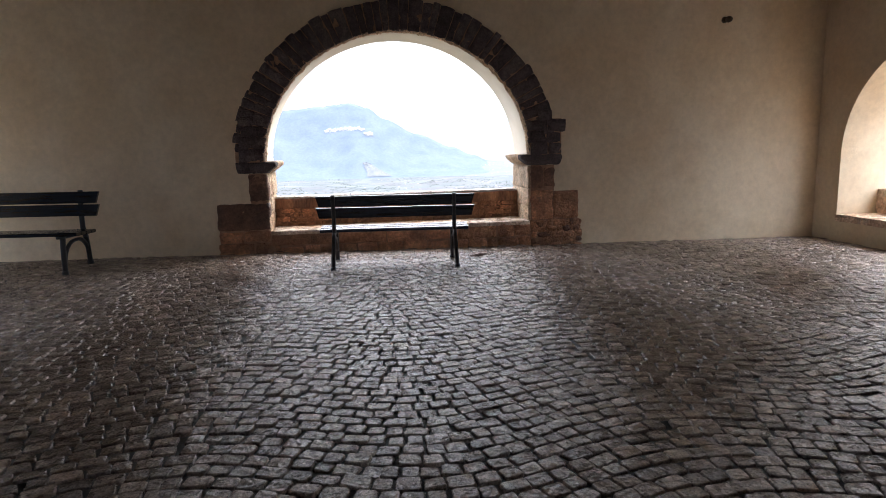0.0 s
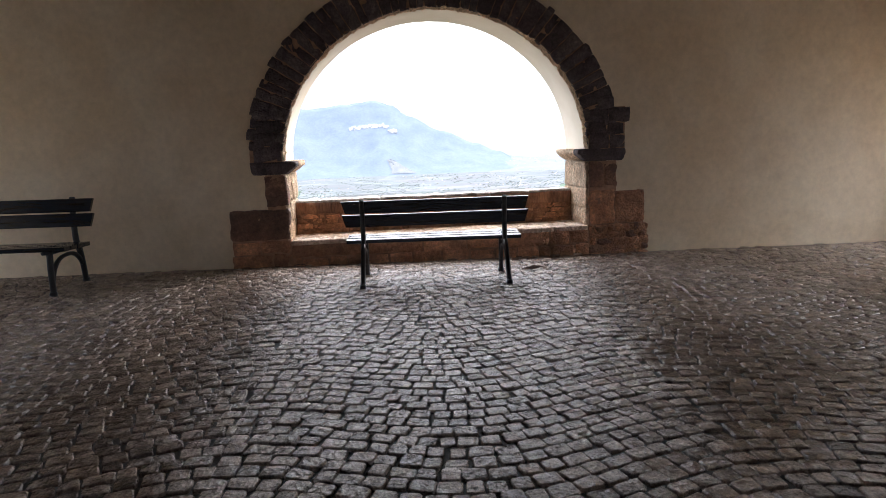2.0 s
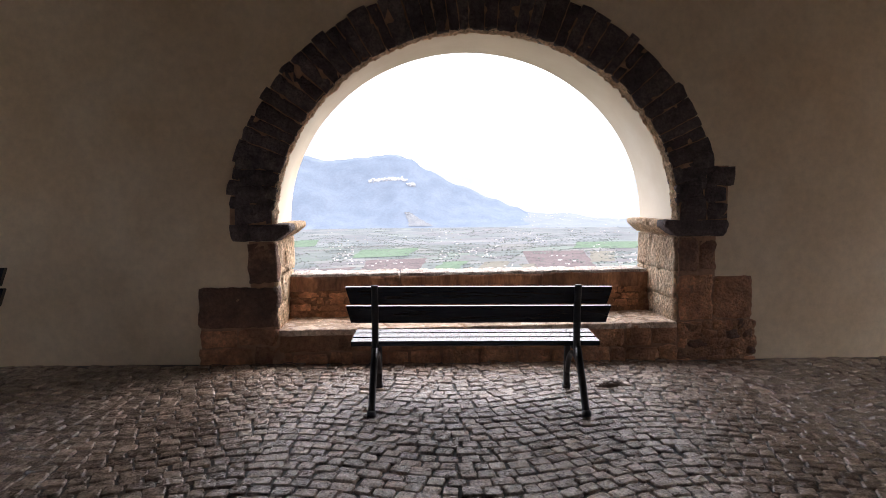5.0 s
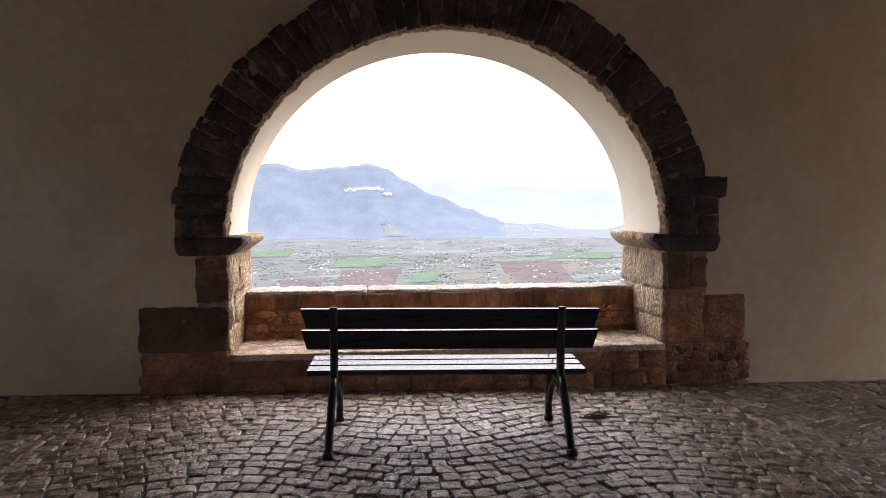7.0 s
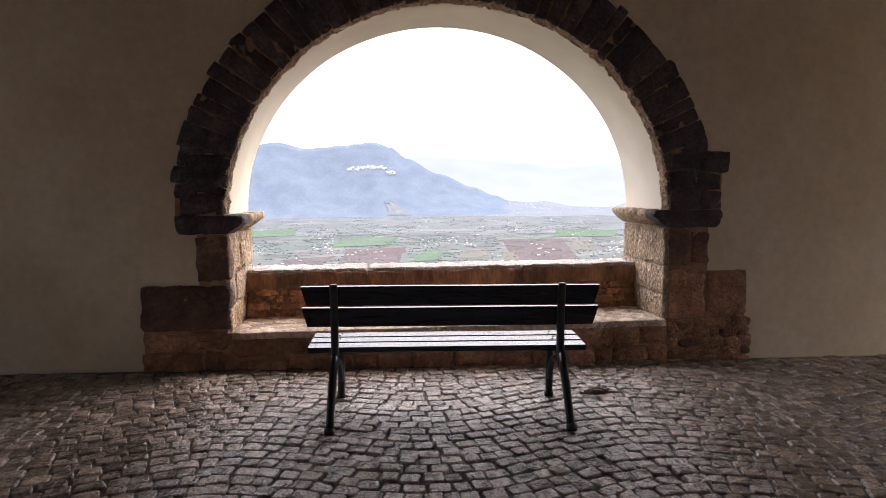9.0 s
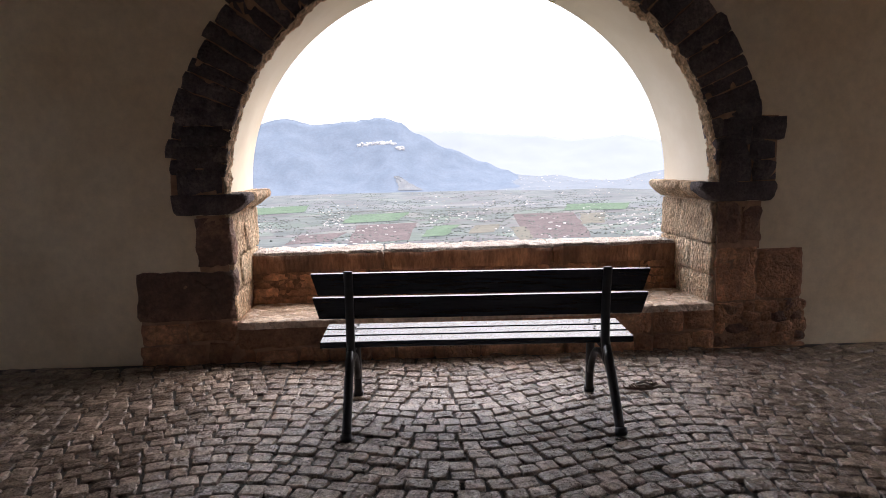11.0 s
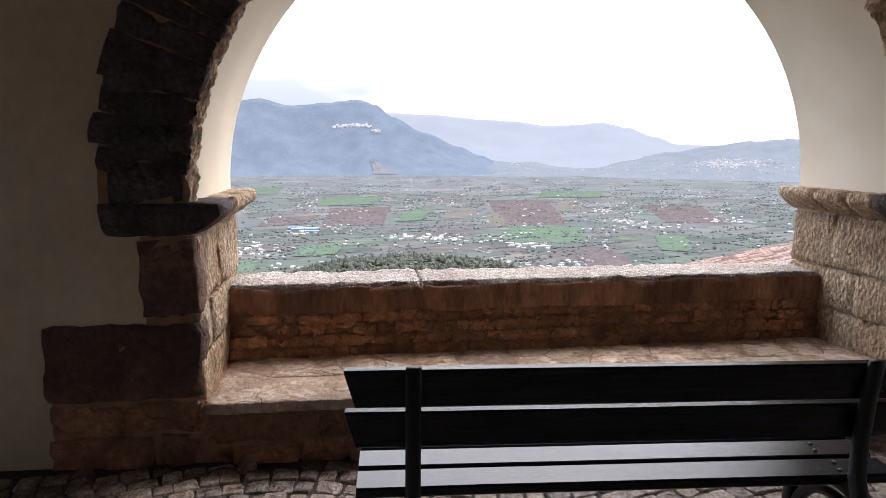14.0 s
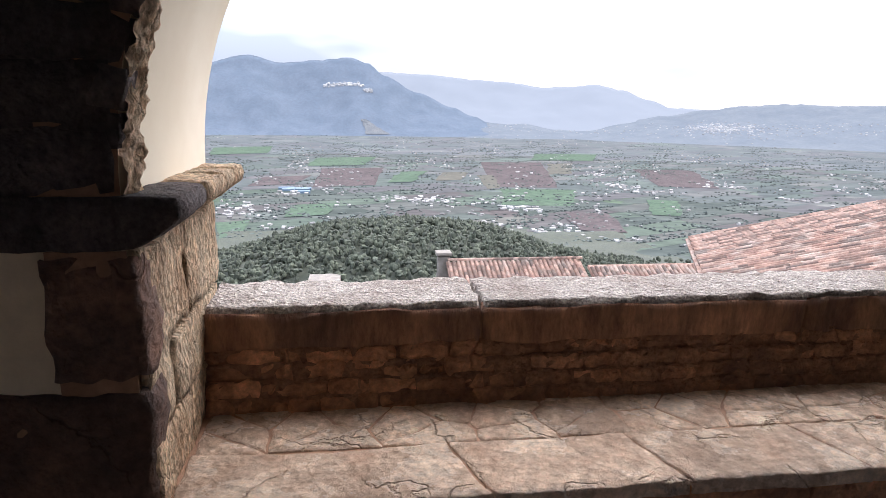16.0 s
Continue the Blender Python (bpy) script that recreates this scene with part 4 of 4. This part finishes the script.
FIELD_PLAN = (
    (13.6, 20.2, -8.65, -7.2, 0.0, GREEN, "bright green crop field"), (12.9, 18.6, -7.1, -4.85, -1.6, PLOUGH, "ploughed reddish field"), (17.6, 19.7, -5.8, -4.85, 0.0, STRAW, "pale stubble field"),
    (12.2, 13.5, -7.3, -6.1, -0.9, STRAW, "pale dry field strip"), (27.3, 32.2, -6.45, -5.05, -2.3, PLOUGH, "ploughed reddish field"), (-3.8, 1.8, -7.25, -5.6, 0.8, PLOUGH, "ploughed reddish field"),
    (-9.5, -5.4, -7.1, -6.3, 1.5, PLOUGH, "ploughed reddish field"), (7.4, 9.8, -6.65, -5.9, 0.6, STRAW, "pale stubble field"), (-12.4, -9.8, -12.3, -10.2, 0.3, GREEN, "bright green crop field"),
    (-6.6, -2.6, -9.9, -8.85, 1.0, GREEN, "green crop field"), (20.8, 25.0, -10.8, -9.2, -1.6, PLOUGH, "brown ploughed field"), (26.8, 29.5, -9.0, -7.7, -0.4, GREEN, "green crop field"),
    (16.0, 21.5, -4.6, -4.0, 0.4, GREEN, "green crop field"), (-4.5, 0.8, -5.4, -4.65, 1.2, GREEN, "green crop field"), (2.9, 5.2, -6.9, -5.9, 1.3, GREEN, "green crop field"), (-12.5, -7.6, -4.35, -3.75, 0.4, GREEN, "green crop field"))
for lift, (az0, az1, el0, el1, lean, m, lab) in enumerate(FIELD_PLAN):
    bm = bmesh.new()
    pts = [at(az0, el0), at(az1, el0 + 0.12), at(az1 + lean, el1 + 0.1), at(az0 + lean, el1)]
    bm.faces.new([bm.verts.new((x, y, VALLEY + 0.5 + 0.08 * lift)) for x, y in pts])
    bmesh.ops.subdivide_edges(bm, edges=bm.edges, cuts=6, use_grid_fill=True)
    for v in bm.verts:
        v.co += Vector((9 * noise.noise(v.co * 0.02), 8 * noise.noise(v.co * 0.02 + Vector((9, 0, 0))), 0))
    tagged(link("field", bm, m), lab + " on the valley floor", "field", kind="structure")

# a mosaic of narrow plots over the whole valley floor, with hedges on some of their edges
rr = random.Random(33)
plots = ([], []), ([], []), ([], [])
hedge_spots = []
ca, sa = math.cos(radians(24)), math.sin(radians(24))
v0 = 150.0
while v0 < 3200:
    deep = rr.uniform(22, 60) * (1 + v0 / 2500)
    u0 = -1900.0
    while u0 < 2700:
        wide = rr.uniform(35, 170)
        skew = rr.uniform(-14, 14)
        x, y = -0.85 + (u0 + wide / 2) * ca - (v0 + deep / 2) * sa, 7 + (u0 + wide / 2) * sa + (v0 + deep / 2) * ca
        d = math.hypot(x, y)
        if 560 < d < 2900 and y > abs(x) * 0.35 and rr.random() < 0.8:
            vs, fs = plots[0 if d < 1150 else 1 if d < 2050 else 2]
            o = len(vs)
            for du, dv in ((1.5, 1.5 + skew * 0.3), (wide - 1.5, 1.5 - skew * 0.3), (wide - 1.5 + skew, deep - 1.5), (1.5 + skew, deep - 1.5 + skew * 0.2)):
                u, v = u0 + du, v0 + dv
                vs.append((-0.85 + u * ca - v * sa, 7 + u * sa + v * ca, VALLEY + 0.2 + rr.uniform(0, 0.15)))
            fs.append((o, o + 1, o + 2, o + 3))
            if d < 2300 and rr.random() < 0.6:
                along, step = (wide, 0) if rr.random() < 0.6 else (deep, 1)
                s = 0.0
                while s < along:
                    u, v = (u0 + s, v0) if step == 0 else (u0, v0 + s)
                    hedge_spots.append((-0.85 + u * ca - v * sa + rr.uniform(-1.5, 1.5), 7 + u * sa + v * ca + rr.uniform(-1, 1), VALLEY, rr.uniform(1.2, 2.8), rr.uniform(1.5, 4)))
                    s += rr.uniform(4, 11) * (1 if d < 1200 else 1.8)
        u0 += wide
    v0 += deep
# each distance band takes a plot material with stronger painted haze
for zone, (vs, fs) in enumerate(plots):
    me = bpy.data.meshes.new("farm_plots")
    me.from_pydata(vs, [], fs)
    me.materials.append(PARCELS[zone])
    tagged(new("farm_plots", me), "patchwork of green, brown and straw farm plots with painted haze", "fields", kind="stuff")


def mountain(name, label, material, prof, near, far, rough, seed, base=VALLEY - 4):
    """A range over bearings: prof holds (bearing, dip of the skyline); it climbs from near to the ridge at far."""
    bm = bmesh.new()
    lo, hi = prof[0][0], prof[-1][0]
    n, m = 150, 26
    grid = []
    for i in range(n + 1):
        az = lo + (hi - lo) * i / n
        for (a, ea), (b, eb) in zip(prof, prof[1:]):
            if a <= az <= b:
                t = (az - a) / (b - a)
                t = t * t * (3 - 2 * t)
                el = ea + (eb - ea) * t
        row = []
        top = 1.43 + far * math.tan(radians(el))
        for j in range(m + 1):
            s = j / m
            d = near + (far - near) * s
            p = Vector((az * 0.16, s * 2.2, seed))
            gully = noise.fractal(p, 0.9, 2.1, 5)
            h = base + (top - base) * max(0, s + rough * gully * s * (1.05 - s) * 2.2) ** 1.25
            if j == m:
                h = top + 6 * noise.noise((az * 1.7, seed, 0)) + 3 * noise.noise((az * 5.1, seed, 3))
            row.append(bm.verts.new((-0.85 + d * math.sin(radians(az)), 7 + d * math.cos(radians(az)), h)))
        row.append(bm.verts.new((-0.85 + (far + 60) * math.sin(radians(az)), 7 + (far + 60) * math.cos(radians(az)), base)))
        grid.append(row)
    for p, q in zip(grid, grid[1:]):
        for j in range(m + 1):
            bm.faces.new((p[j], q[j], q[j + 1], p[j + 1]))
    high = [[v.co.z for v in row[:-1]] for row in grid]
    tagged(link(name, bm, material, smooth=True), label, "mountain", kind="structure")

    def foot(az, el):
        """Where the slope lies at this bearing and dip: the point of its ground."""
        at_i = min(n - 0.001, max(0.0, (az - lo) / (hi - lo) * n))
        i = int(at_i)
        col = [a + (b - a) * (at_i - i) for a, b in zip(high[i], high[i + 1])]
        for j in range(m):
            d0, d1 = near + (far - near) * j / m, near + (far - near) * (j + 1) / m
            e0, e1 = ((col[k] - 1.43) / d for k, d in ((j, d0), (j + 1, d1)))
            t = math.tan(radians(el))
            if e0 <= t <= e1:
                f = (t - e0) / (e1 - e0 + 1e-9)
                d = d0 + (d1 - d0) * f
                return -0.85 + d * math.sin(radians(az)), 7 + d * math.cos(radians(az)), col[j] + (col[j + 1] - col[j]) * f - 1.5
        return None

    return foot


# the mist on these ranges is in their colour and emission
on_mountain = mountain("backdrop", "wooded mountain with a village, blue mist in its colour", MOUNT, [(-45, 2.4), (-22, 3.0), (-12.4, 3.3), (-9.0, 4.05), (-6.1, 3.5), (-3.2, 3.78), (-0.3, 4.1), (1.2, 3.67), (2.7, 2.6), (5.7, 1.2), (8.8, 0.0), (10.6, -0.75), (12.6, -1.5), (15.5, -2.6)], 3250, 3900, 0.26, 3)
mountain("backdrop", "far mountains paled by painted mist", MOUNT2, [(-2, 2.6), (2.7, 2.94), (6.2, 2.8), (11.2, 2.4), (13.7, 2.25), (16.7, 1.85), (19.2, 1.93), (21.3, 2.14), (23.5, 1.69), (25.9, 0.87), (27.8, 0.24), (34, 0.0), (60, 0.4)], 3700, 4650, 0.15, 11)
on_hills = mountain("backdrop", "low hills with a hill town, mist in their colour", HILL, [(7.5, -2.6), (9.5, -1.4), (11.3, -0.75), (15, -0.95), (18, -1.4), (20, -1.5), (24, -0.9), (27.4, -0.4), (30.5, 0.14), (33.4, 0.51), (36.6, 0.69), (39.7, 0.6), (43, 0.64), (52, 0.9), (62, 1.0)], 3150, 4200, 0.2, 21)
# pale quarried scar on the foot of the mountain
bm = bmesh.new()
rows = []
for j in range(9):
    el = -2.5 + 1.3 * j / 8
    row = []
    for i in range(9):
        az = 2.1 - 0.16 * j + (1.1 - 0.125 * j) * (i / 4 - 1) + 0.45 * noise.noise((i * 0.5, j * 0.9, 2))
        p = on_mountain(az, el)
        row.append(bm.verts.new(Vector(p) * 0.998 + Vector((0, 0, 3.0))) if p else None)
    rows.append(row)
for p, q in zip(rows, rows[1:]):
    for i in range(8):
        if all((p[i], p[i + 1], q[i + 1], q[i])):
            bm.faces.new((p[i], p[i + 1], q[i + 1], q[i]))
tagged(link("backdrop", bm, SCAR, smooth=True), "pale quarried slope with painted haze at the foot of the mountain", "quarry", kind="structure")

# woods on the knoll below: clumps of leaves in one mesh
KX, KY = -0.85 + 430 * math.sin(radians(4.5)), 7 + 430 * math.cos(radians(4.5))


def knoll(x, y):
    dx, dy = (x - KX) / 185.0, (y - KY) / 190.0
    return VALLEY + 2 + 67 * math.exp(-(dx * dx + dy * dy) * 1.1) + 4 * noise.noise((x * 0.02, y * 0.02, 1))


bm = bmesh.new()
g = []
for i in range(41):
    g.append([bm.verts.new((KX - 300 + 15 * i, KY - 330 + 16.5 * j, knoll(KX - 300 + 15 * i, KY - 330 + 16.5 * j) - 2)) for j in range(41)])
for p, q in zip(g, g[1:]):
    for j in range(40):
        bm.faces.new((p[j], q[j], q[j + 1], p[j + 1]))
tagged(link("knoll", bm, LEAVES, smooth=True), "wooded knoll below the village", "hill", kind="structure")
rr = random.Random(12)
ICO = bmesh.new()
bmesh.ops.create_icosphere(ICO, subdivisions=1, radius=1.0)
ico_v = [v.co.copy() for v in ICO.verts]
ico_f = [[v.index for v in f.verts] for f in ICO.faces]
ICO.free()


def clumps(name, spots, material, label):
    vs, fs = [], []
    for x, y, z, r, h in spots:
        o = len(vs)
        q = rr.random() * 50
        for v in ico_v:
            k = 1 + 0.45 * noise.noise(v * 1.7 + Vector((q, 0, 0)))
            vs.append((x + v.x * r * k, y + v.y * r * k, z + (v.z * 0.5 + 0.42) * h * k))
        fs += [[i + o for i in f] for f in ico_f]
    me = bpy.data.meshes.new(name)
    me.from_pydata(vs, [], fs)
    me.materials.append(material)
    ob = new(name, me)
    return tagged(ob, label, "trees", kind="stuff")


spots = []
for i in range(15000):
    x, y = KX + rr.uniform(-290, 290), KY + rr.uniform(-290, 130)
    z = knoll(x, y)
    if z < VALLEY + 9 and rr.random() < 0.85:
        continue
    tall = rr.uniform(3.0, 6.5)
    n = rr.randint(2, 3)
    for k in range(n):
        spots.append((x + rr.uniform(-1.6, 1.6), y + rr.uniform(-1.6, 1.6), z + rr.uniform(-0.5, 1.6), rr.uniform(0.8, 2.1), tall * rr.uniform(0.45, 0.95)))
clumps("wood", spots, LEAVES, "dense olive green wood covering the knoll")
spots = hedge_spots
for i in range(6500):
    az, el = rr.uniform(-30, 62), -rr.uniform(2.6, 12.5) if rr.random() < 0.5 else -rr.uniform(2.6, 5.5)
    if noise.noise((az * 0.35, el * 1.2, 5)) < -0.12:
        continue
    x, y = at(az, el)
    for k in range(rr.randint(1, 5)):
        spots.append((x + rr.uniform(-22, 22), y + rr.uniform(-5, 5), VALLEY, rr.uniform(1.0, 3.6), rr.uniform(1.2, 3.2)))
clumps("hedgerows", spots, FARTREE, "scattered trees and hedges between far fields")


def far_houses(name, spots, material, label):
    vs, fs = [], []
    for x, y, z, w, d, h, a in spots:
        o = len(vs)
        c, s = math.cos(a), math.sin(a)
        for px, py, pz in ((-w, -d, 0), (w, -d, 0), (w, d, 0), (-w, d, 0), (-w, -d, h), (w, -d, h), (w, d, h), (-w, d, h), (-w, 0, h * 1.35), (w, 0, h * 1.35)):
            vs.append((x + px * c - py * s, y + px * s + py * c, z + pz))
        fs += [[i + o for i in f] for f in ((0, 1, 5, 4), (1, 2, 6, 9, 5), (2, 3, 7, 6), (3, 0, 4, 8, 7), (4, 5, 9, 8), (6, 7, 8, 9))]
    me = bpy.data.meshes.new(name)
    me.from_pydata(vs, [], fs)
    me.materials.append(material)
    return tagged(new(name, me), label, "houses", kind="stuff")


spots = []
for i in range(3200):
    az, el = rr.uniform(-30, 62), -rr.uniform(2.7, 6) if rr.random() < 0.5 else -rr.uniform(4, 11.5)
    if noise.noise((az * 0.3, el * 0.9, 9)) < 0.12:
        continue
    x, y = at(az, el)
    spots.append((x, y, VALLEY, rr.uniform(1.5, 3.5), rr.uniform(1.5, 3), rr.uniform(1.6, 2.6), rr.uniform(0, 3)))
for az, el, cnt, sa, se in ((15.2, -9.0, 30, 2.0, 0.3), (-5.6, -7.6, 20, 2.4, 0.3), (24.0, -6.6, 44, 3.2, 0.22), (32.8, -6.15, 24, 2.2, 0.14), (7.0, -8.4, 44, 4.0, 0.5), (-10, -9.0, 36, 3.0, 0.7), (38.2, -6.86, 14, 1.4, 0.08), (3.6, -8.3, 24, 2.2, 0.35), (22.8, -5.8, 40, 3.0, 0.25), (26, -7.0, 26, 3.0, 0.15), (17.5, -11.0, 22, 4.0, 0.5)):
    for k in range(cnt):
        x, y = at(az + rr.gauss(0, sa * 0.5), el + rr.gauss(0, se * 0.5))
        spots.append((x, y, VALLEY, rr.uniform(1.6, 4.2), rr.uniform(1.6, 3), rr.uniform(1.6, 2.6), rr.uniform(-0.5, 0.5)))
far_houses("far_farmhouses", spots, FARHOUSE, "scattered white farmhouses and sheds in the valley")
spots = []
for k in range(130):
    t = rr.random()
    az = -2.6 + 4.2 * t
    el = 1.62 + 0.18 * math.sin(t * 3.1) + rr.gauss(0, 0.07) - (0.35 if t > 0.82 else 0)
    p = on_mountain(az, el)
    if p:
        spots.append((*p, rr.uniform(3, 6), rr.uniform(4, 6), rr.uniform(5, 8), rr.uniform(-0.4, 0.4)))
for k in range(420):
    az = rr.gauss(32.0, 1.5)
    p = on_hills(az, -1.25 + rr.gauss(0, 0.24) - 0.05 * abs(az - 32))
    if p:
        spots.append((*p, rr.uniform(1.8, 5), rr.uniform(3, 5), rr.uniform(2, 4.6), rr.uniform(-0.4, 0.4)))
for k in range(330):
    az = rr.uniform(12, 46)
    p = on_hills(az, -1.75 + rr.gauss(0, 0.35) + (0.5 if az > 36 else 0))
    if p:
        spots.append((*p, rr.uniform(2, 5), rr.uniform(3, 5), rr.uniform(2, 4), rr.uniform(-0.4, 0.4)))
for k in range(60):
    p = on_hills(rr.gauss(11, 1.6), -1.6 + rr.gauss(0, 0.4))
    if p:
        spots.append((*p, rr.uniform(2, 4), rr.uniform(3, 5), rr.uniform(2, 4), rr.uniform(-0.4, 0.4)))
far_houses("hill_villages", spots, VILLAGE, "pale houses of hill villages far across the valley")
spots = []
for k in range(9):
    x, y = at(-5.5 + rr.gauss(0, 0.7), -7.5 + rr.gauss(0, 0.1))
    spots.append((x, y, VALLEY, rr.uniform(6, 12), rr.uniform(4, 7), 4, rr.uniform(-0.2, 0.2)))
far_houses("blue_sheds", spots, BLUEROOF, "blue sheet-roofed sheds in the valley")

# unseen paving added behind and beside the hall; it bounces light inside
bm = bmesh.new()
box(bm, -60, 60, -60, SOUTH - 0.62, -0.6, -0.05)
box(bm, EAST + 0.92, 16, SOUTH - 0.6, BACK + 1, -3.0, -0.16)
box(bm, -16, WEST - 0.92, SOUTH - 0.6, BACK + 1, -3.0, -1.5)
tagged(link("pavement", bm, PAVING), "unseen grey paving added outside the hall to bounce light", "pavement", kind="structure")

# ---- cobbled floor ----
bm = bmesh.new()
v = [bm.verts.new((x, y, floor_z(x) - 0.016)) for x, y in ((WEST, SOUTH), (EAST, SOUTH), (EAST, WALL), (WEST, WALL))]
bm.faces.new(v)
w = [bm.verts.new((u.co.x, u.co.y, u.co.z - 0.3)) for u in v]
bm.faces.new(w[::-1])
for i in range(4):
    bm.faces.new((v[i], v[(i + 1) % 4], w[(i + 1) % 4], w[i]))
ground = tagged(link("floor", bm, EARTH), "worn glossy dark cobbles laid in arcs, dark joints", "floor", kind="structure")
ARC, SAG, PITCH = 2.3, 0.27, 0.096
rr = random.Random(21)


def cobble(vs, fs, cx, cy, tx, ty, lw, lh, gap):
    """One set stone with rounded corners: foot, shoulder, top, and a worn crown."""
    o = len(vs)
    z = floor_z(cx) + rr.uniform(-0.005, 0.004)
    tiltx, tilty = rr.gauss(0, 0.032), rr.gauss(0, 0.032)
    jit = [(rr.uniform(-0.13, 0.11), rr.uniform(-0.17, 0.13)) for _ in range(4)]
    for f, dz in ((1.0, -0.035), (0.97, -0.007), (0.86, 0.0)):
        for i, (sx, sy) in enumerate(((-1, -1), (1, -1), (1, 1), (-1, 1))):
            jx, jy = jit[i]
            for ax, ay in (((0.82, 1.0), (1.0, 0.80)) if sx * sy < 0 else ((1.0, 0.80), (0.82, 1.0))):
                a = sx * ax * f * (lw / 2 - gap) * (1 + jx)
                b = sy * ay * f * (lh / 2 - gap) * (1 + jy)
                vs.append((cx + a * tx - b * ty, cy + a * ty + b * tx, z + dz + a * tiltx + b * tilty))
    vs.append((cx, cy, z + 0.0015))
    for r in (0, 8):
        for i in range(8):
            j = (i + 1) % 8
            fs.append((o + r + i, o + r + j, o + r + 8 + j, o + r + 8 + i))
    for i in range(8):
        fs.append((o + 16 + i, o + 16 + (i + 1) % 8, o + 24))


rest_v, rest_f = [], []
single = 0
for strip in range(-3, 4):
    mid = 0.04 + strip * ARC
    for r in range(-12, 96):
        y0 = 1.0 + r * PITCH
        u = -ARC / 2
        while u < ARC / 2 - 0.03:
            lw = min(rr.uniform(0.078, 0.13), ARC / 2 - u + 0.02)
            uc = u + lw / 2
            u += lw
            dy = SAG * (1 - math.cos(2 * math.pi * uc / ARC)) / 2
            slope = SAG * math.pi / ARC * math.sin(2 * math.pi * uc / ARC)
            cx, cy = mid + uc + rr.uniform(-0.006, 0.006), y0 + dy + rr.uniform(-0.008, 0.008)
            if not (-6.6 < cx < EAST - 0.05 and 1.2 < cy < WALL - 0.06):
                continue
            l = math.hypot(1, slope)
            tx, ty = 1 / l, slope / l
            lh = PITCH / l * rr.uniform(0.95, 1.03)
            if -0.95 < cx < 1.35 and 6.05 < cy < 7.35 and single < 300:
                vs, fs = [], []
                cobble(vs, fs, cx, cy, tx, ty, lw * l, lh, 0.0026)
                me = bpy.data.meshes.new("cobble")
                me.from_pydata(vs, [], fs)
                me.materials.append(COBBLE)
                for p in me.polygons:
                    p.use_smooth = len(p.vertices) == 4
                ob = new("cobble", me)
                ob.parent = ground
                single += 1
            else:
                cobble(rest_v, rest_f, cx, cy, tx, ty, lw * l, lh, 0.0026)
me = bpy.data.meshes.new("cobbles")
me.from_pydata(rest_v, [], rest_f)
me.materials.append(COBBLES)
for p in me.polygons:
    p.use_smooth = len(p.vertices) == 4
ob = tagged(new("cobbles", me), kind="stuff")
ob.parent = ground
